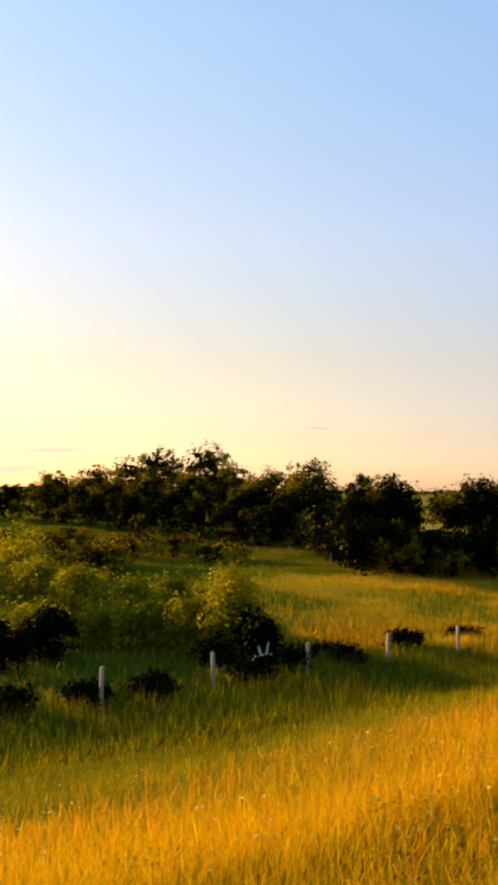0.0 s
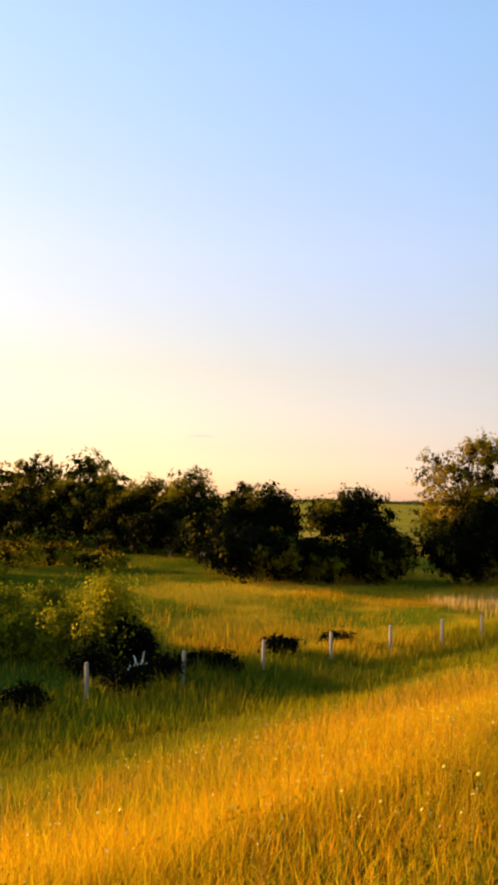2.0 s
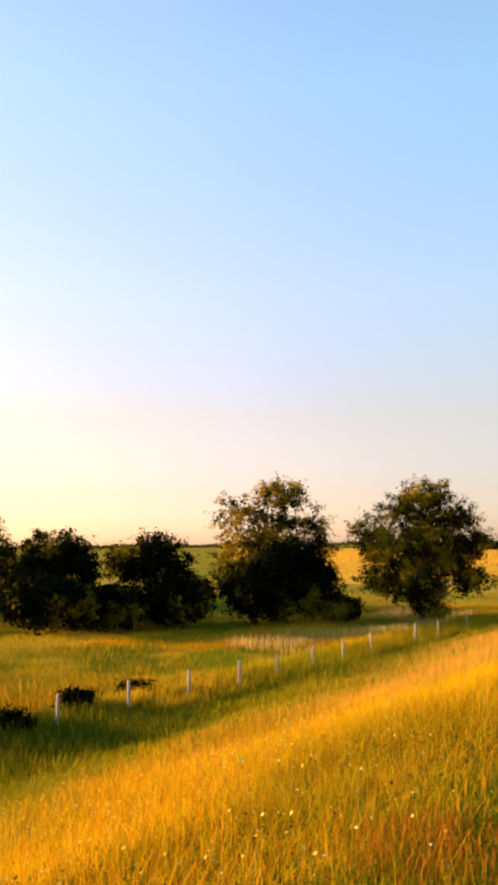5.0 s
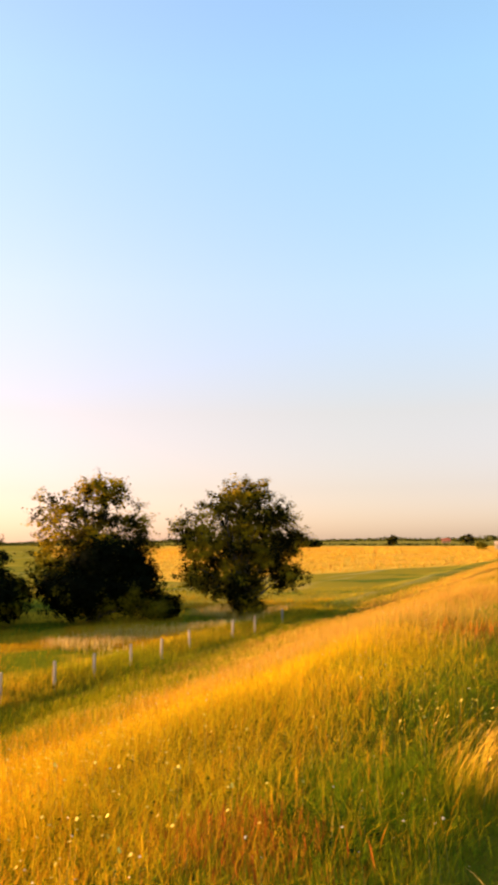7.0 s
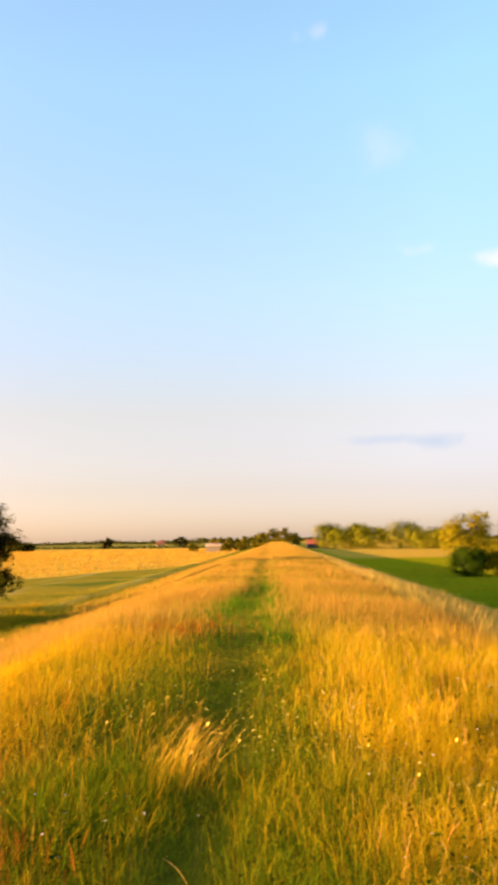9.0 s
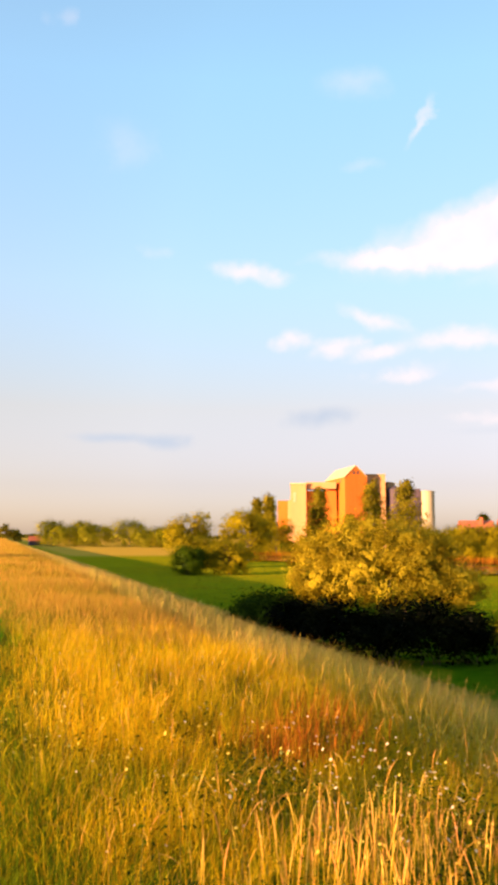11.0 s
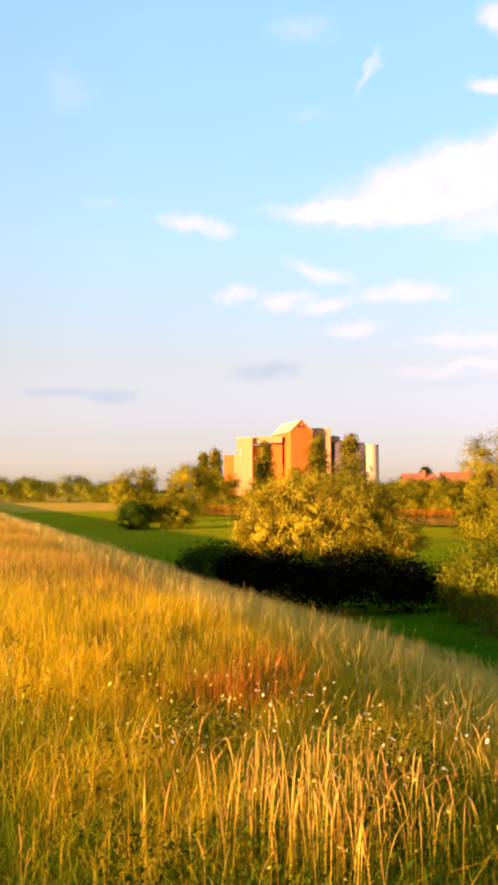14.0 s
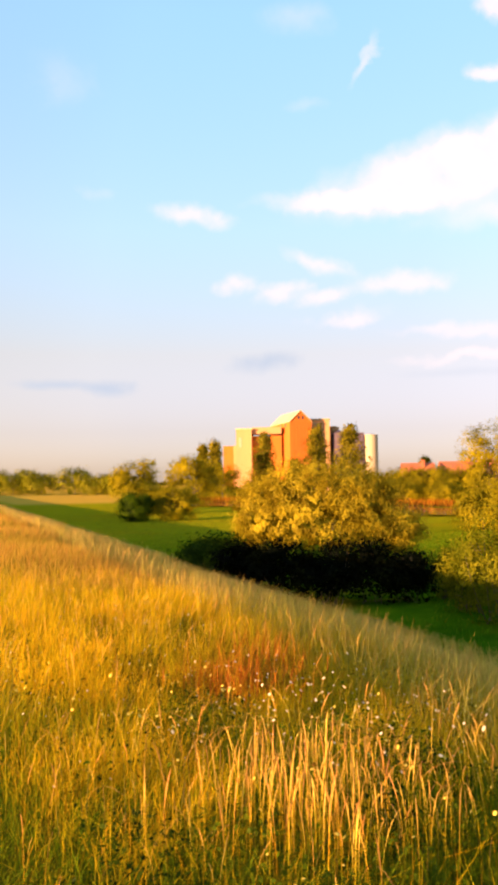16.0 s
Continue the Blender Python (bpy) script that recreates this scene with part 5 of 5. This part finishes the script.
def mill():
    x, y = polar(24.0, 350)
    site = empty("mill", Matrix.Translation((x, y, -3.2)) @ Matrix.Rotation(-radians(24.0), 4, "Z"), "orange rendered mill with gabled tower and silos", "building")
    R = Matrix.Translation((0.3, 0, 0)) @ Matrix.Rotation(radians(18), 4, "Z")
    tower = prism("tower", 4.8, 29, 29.3, 33.9, ORANGE, site, R)
    pitched_roof("roof", 4.8, 29, 29.3, 33.9, ROOF, site, R, over=0.3)
    for u, z in ((-0.9, 31.0), (0.9, 31.0)):
        block("window", u - 0.45, u + 0.45, -0.08, 0.3, z - 0.6, z + 0.6, DARK, tower, R)
    for v, z in ((6, 28), (13, 28)):
        block("window", -4.98, -4.6, v - 0.5, v + 0.5, z - 0.6, z + 0.6, DARK, tower, R)
    for u in (-3.2, -1.6, 0.0, 1.6, 3.2):
        block("rib", u - 0.12, u + 0.12, -0.05, 0.05, 1.0, 28.5, ORANGE, tower, R)
    block("annex", -27.3, -20.7, 3, 14, 0, 26.4, CREAM, site)
    block("parapet", -27.6, -20.4, 2.7, 14.3, 26.4, 27.0, ROOF, site)
    block("annex", -20.7, -8.0, 6, 15, 0, 23.8, ORANGE, site)
    block("gallery", -20.7, -8.0, 4.6, 14, 24.6, 27.4, CREAM, site)
    block("annex", -33.0, -28.6, 5, 14, 0, 19.6, ORANGE, site)
    block("annex", -28.6, -27.3, 4.4, 14, 0, 19.8, CREAM, site)
    block("window", -26.2, -25.0, 2.9, 3.2, 19.0, 23.0, PALE, site)
    block("annex", 4.6, 12.6, 6, 17, 0, 30.4, CREAM, site)
    block("parapet", 4.4, 12.9, 5.7, 17.3, 30.4, 30.8, PALE, site)
    drum("silo", 14.4, 14.0, 2.6, 0, 27.0, CREAM, site, 0.6)
    drum("silo", 16.4, 10.0, 3.0, 0, 24.0, PLUM, site, 1.6)
    drum("silo", 21.0, 12.0, 3.0, 0, 24.4, PLUM, site, 1.6)
    block("annex", 22.6, 27.2, 8, 15, 0, 24.6, PLUM, site)
    drum("silo", 30.3, 10.0, 3.0, 0, 23.2, PALE, site, 0.4)
    return site


def house(az, r, half, deep, eave, ridge, turn, wall, roof, label, z=-4.0, group=""):
    x, y = polar(az, r)
    h = empty("house", Matrix.Translation((x, y, z)) @ Matrix.Rotation(-radians(az + turn), 4, "Z"), label, "house", group)
    w = prism("wall", half, deep, eave, ridge, wall, h)
    pitched_roof("roof", half, deep, eave, ridge, roof, h)
    block("chimney", half * 0.2, half * 0.2 + 0.8, deep * 0.6, deep * 0.6 + 0.8, ridge - 1.2, ridge + 1.1, TILE, h)
    for k in range(3):
        v = deep * (0.2 + 0.3 * k)
        win = block("window", -half - 0.05, -half + 0.2, v - 0.5, v + 0.5, 1.0, 2.3, DARK, w)
    block("door", -0.5, 0.5, -0.05, 0.2, 0.02, 2.1, DARK, w)
    return h


def houses():
    red = "low house with red tiled roof among trees"
    grp = "red-roofed houses by the river"
    house(30.9, 250, 5.0, 9, 5.6, 9.8, 80, CREAM, TILE, red, group=grp)
    house(33.4, 256, 5.0, 13, 5.8, 10.2, 75, CREAM, TILE, red, group=grp)
    house(35.2, 246, 5.0, 10, 5.6, 9.8, 82, CREAM, TILE, red, group=grp)
    house(37.2, 240, 5.0, 12, 5.6, 9.8, 70, CREAM, TILE, red, group=grp)
    house(2.0, 480, 2.2, 6, 2.6, 4.8, 80, PLUM, TILE, "distant house with red tiled roof behind bushes")
    house(-4.9, 400, 2.0, 6.5, 2.6, 3.7, 88, PALE, ROOF, "pale low farm building beside dark trees")
    house(-3.95, 405, 1.6, 3.6, 2.4, 3.4, 88, PALE, ROOF, "pale low farm building beside dark trees")
    house(-8.3, 950, 2.6, 9, 2.6, 4.8, 85, CREAM, TILE, "distant farmhouse on the skyline beyond the corn")


def farm_trees():
    rng = np.random.default_rng(31)
    # dark clump beside the farm, and single trees on the fields
    for i, (az, r, top, half) in enumerate(((-4.45, 410, 8.4, 1.6), (-3.9, 415, 8.2, 1.6), (-3.3, 410, 8.6, 1.8), (-2.8, 412, 7.6, 2.2), (-2.2, 405, 8.6, 2.4), (-1.6, 410, 8.4, 2.6), (-1.0, 400, 7.6, 2.6), (-0.3, 395, 8.2, 3.4),
                                            (0.5, 390, 8.6, 3.6), (1.2, 392, 7.4, 2.6), (-5.8, 410, 5.2, 2.4), (-3.6, 396, 5.0, 2.0), (-2.6, 396, 5.0, 2.0), (-1.4, 390, 5.2, 2.4))):
        tree("field_tree", az, r, crown_lobes(top * 0.82, half * 1.2, rng, 80), LEAF_POPLAR, 0.6, "dark round tree near the farm", seed=300 + i, thick=0.15, clump=0.5, per=18, group="trees round the farm")
    for i, (az, r, top, half) in enumerate(((-17.7, 560, 9.6, 6.0), (-16.7, 562, 4.6, 5.0), (-17.2, 566, 5.2, 5.0), (-11.6, 640, 8.5, 5.0), (-6.6, 700, 9.5, 8.0), (-47.7, 205, 10.0, 4.2))):
        tree("field_tree", az, r, crown_lobes(top, half, rng, 160), LEAF_DARK, 0.6, "lone dark tree at the field edge", seed=330 + i, thick=0.2, clump=0.5, per=22, group="lone trees on the fields")


def field_hedge():
    """A low hedge across the end of the corn."""
    rng = np.random.default_rng(78)
    V, F, k = [], [], 0
    for x in np.arange(-900, -30, 5.0):
        y = 566 - 0.55 * x + rng.uniform(-4, 4)
        v, f = leaf_cloud([(0, 0, 0.9, 3.5, 2, 0.8, 8)], 1.2, rng, 0.5, 6)
        V.append(v + np.array([x, y, -4.0]))
        F.append(f + k)
        k += len(v)
    tagged(mesh_object("field_hedge", np.concatenate(V), np.concatenate(F), LEAF_FAR), "low dark hedge across the ripe corn", "hedge", kind="stuff")


def river():
    """A strip of still water behind the willows, and the rusty reeds on its far bank."""
    W, n, l = material("river_water")
    bs = n.new("ShaderNodeBsdfPrincipled")
    bs.inputs["Base Color"].default_value = (0.03, 0.04, 0.03, 1)
    bs.inputs["Roughness"].default_value = 0.08
    co = n.new("ShaderNodeTexCoord")
    nz = noise_tex(n, l, 1.5, 3, co.outputs["Object"])
    bp = n.new("ShaderNodeBump")
    bp.inputs["Strength"].default_value, bp.inputs["Distance"].default_value = 0.15, 0.03
    l.new(nz.outputs[0], bp.inputs["Height"])
    l.new(bp.outputs[0], bs.inputs["Normal"])
    out = n.new("ShaderNodeOutputMaterial")
    l.new(bs.outputs[0], out.inputs["Surface"])
    V, F = [], []
    for i in range(41):
        az = 15.5 + 0.7 * i
        mid = 205 - 3.6 * (az - 18) + 3 * math.sin(i * 0.7)
        wid = 9 + 2 * math.sin(i * 0.9)
        for r in (mid - wid - 14, mid + wid):
            x, y = polar(az, r)
            V.append((x, y, -3.87))
    F = [(2 * i, 2 * i + 1, 2 * i + 3, 2 * i + 2) for i in range(40)]
    tagged(mesh_object("water", V, [f[::-1] for f in F], W), "still pale river water behind the willows", "water", kind="structure")
    g = np.random.default_rng(71)
    m = 9000
    az = g.uniform(15, 44, m)
    r = 205 - 3.6 * (az - 18) + 13 + g.exponential(9, m)
    P = np.stack([r * np.sin(np.radians(az)), r * np.cos(np.radians(az)), np.full(m, -4.0)], 1)
    blades("reeds", P, g.uniform(0.8, 1.9, m), g.uniform(0.08, 0.2, m), g.uniform(0.05, 0.3, m), DOCK, "rusty reeds on the far river bank", 72, 1)


def fallen_branch():
    """A bleached broken branch behind the fence, raised and enlarged to show from the camera."""
    x, y = polar(-54.1, 25.2)
    V, F = [], []
    for a, b, q in (((-0.32, 0, 0.48), (0.38, 0.1, 0.56), 0.04), ((0.05, 0.02, 0.52), (0.12, -0.05, 0.95), 0.034), ((-0.1, 0, 0.5), (-0.2, 0.1, 0.8), 0.026), ((-0.32, 0, 0.48), (-0.5, -0.05, -0.1), 0.034), ((0.38, 0.1, 0.56), (0.46, 0.12, -0.1), 0.03)):
        a, b = Vector(a), Vector(b)
        pts = [a.lerp(b, s) + Vector((0, 0, 0.05 * math.sin(3 * s))) for s in (0, 0.33, 0.66, 1)]
        v, f = tube(pts, [q, q * 0.9, q * 0.7, q * 0.4], 7)
        F.extend(tuple(i + len(V) for i in u) for u in f)
        V.extend(tuple(p) for p in v)
    ob = mesh_object("fallen_branch", V, F, BLEACHED, smooth=True)
    ob.matrix_world = pose(x, y, float(height(x, y)), 0, 0, 54)
    tagged(ob, "bleached broken branch raised into view behind the fence", "branch")


mill()
houses()
farm_trees()
field_hedge()
river()
fallen_branch()
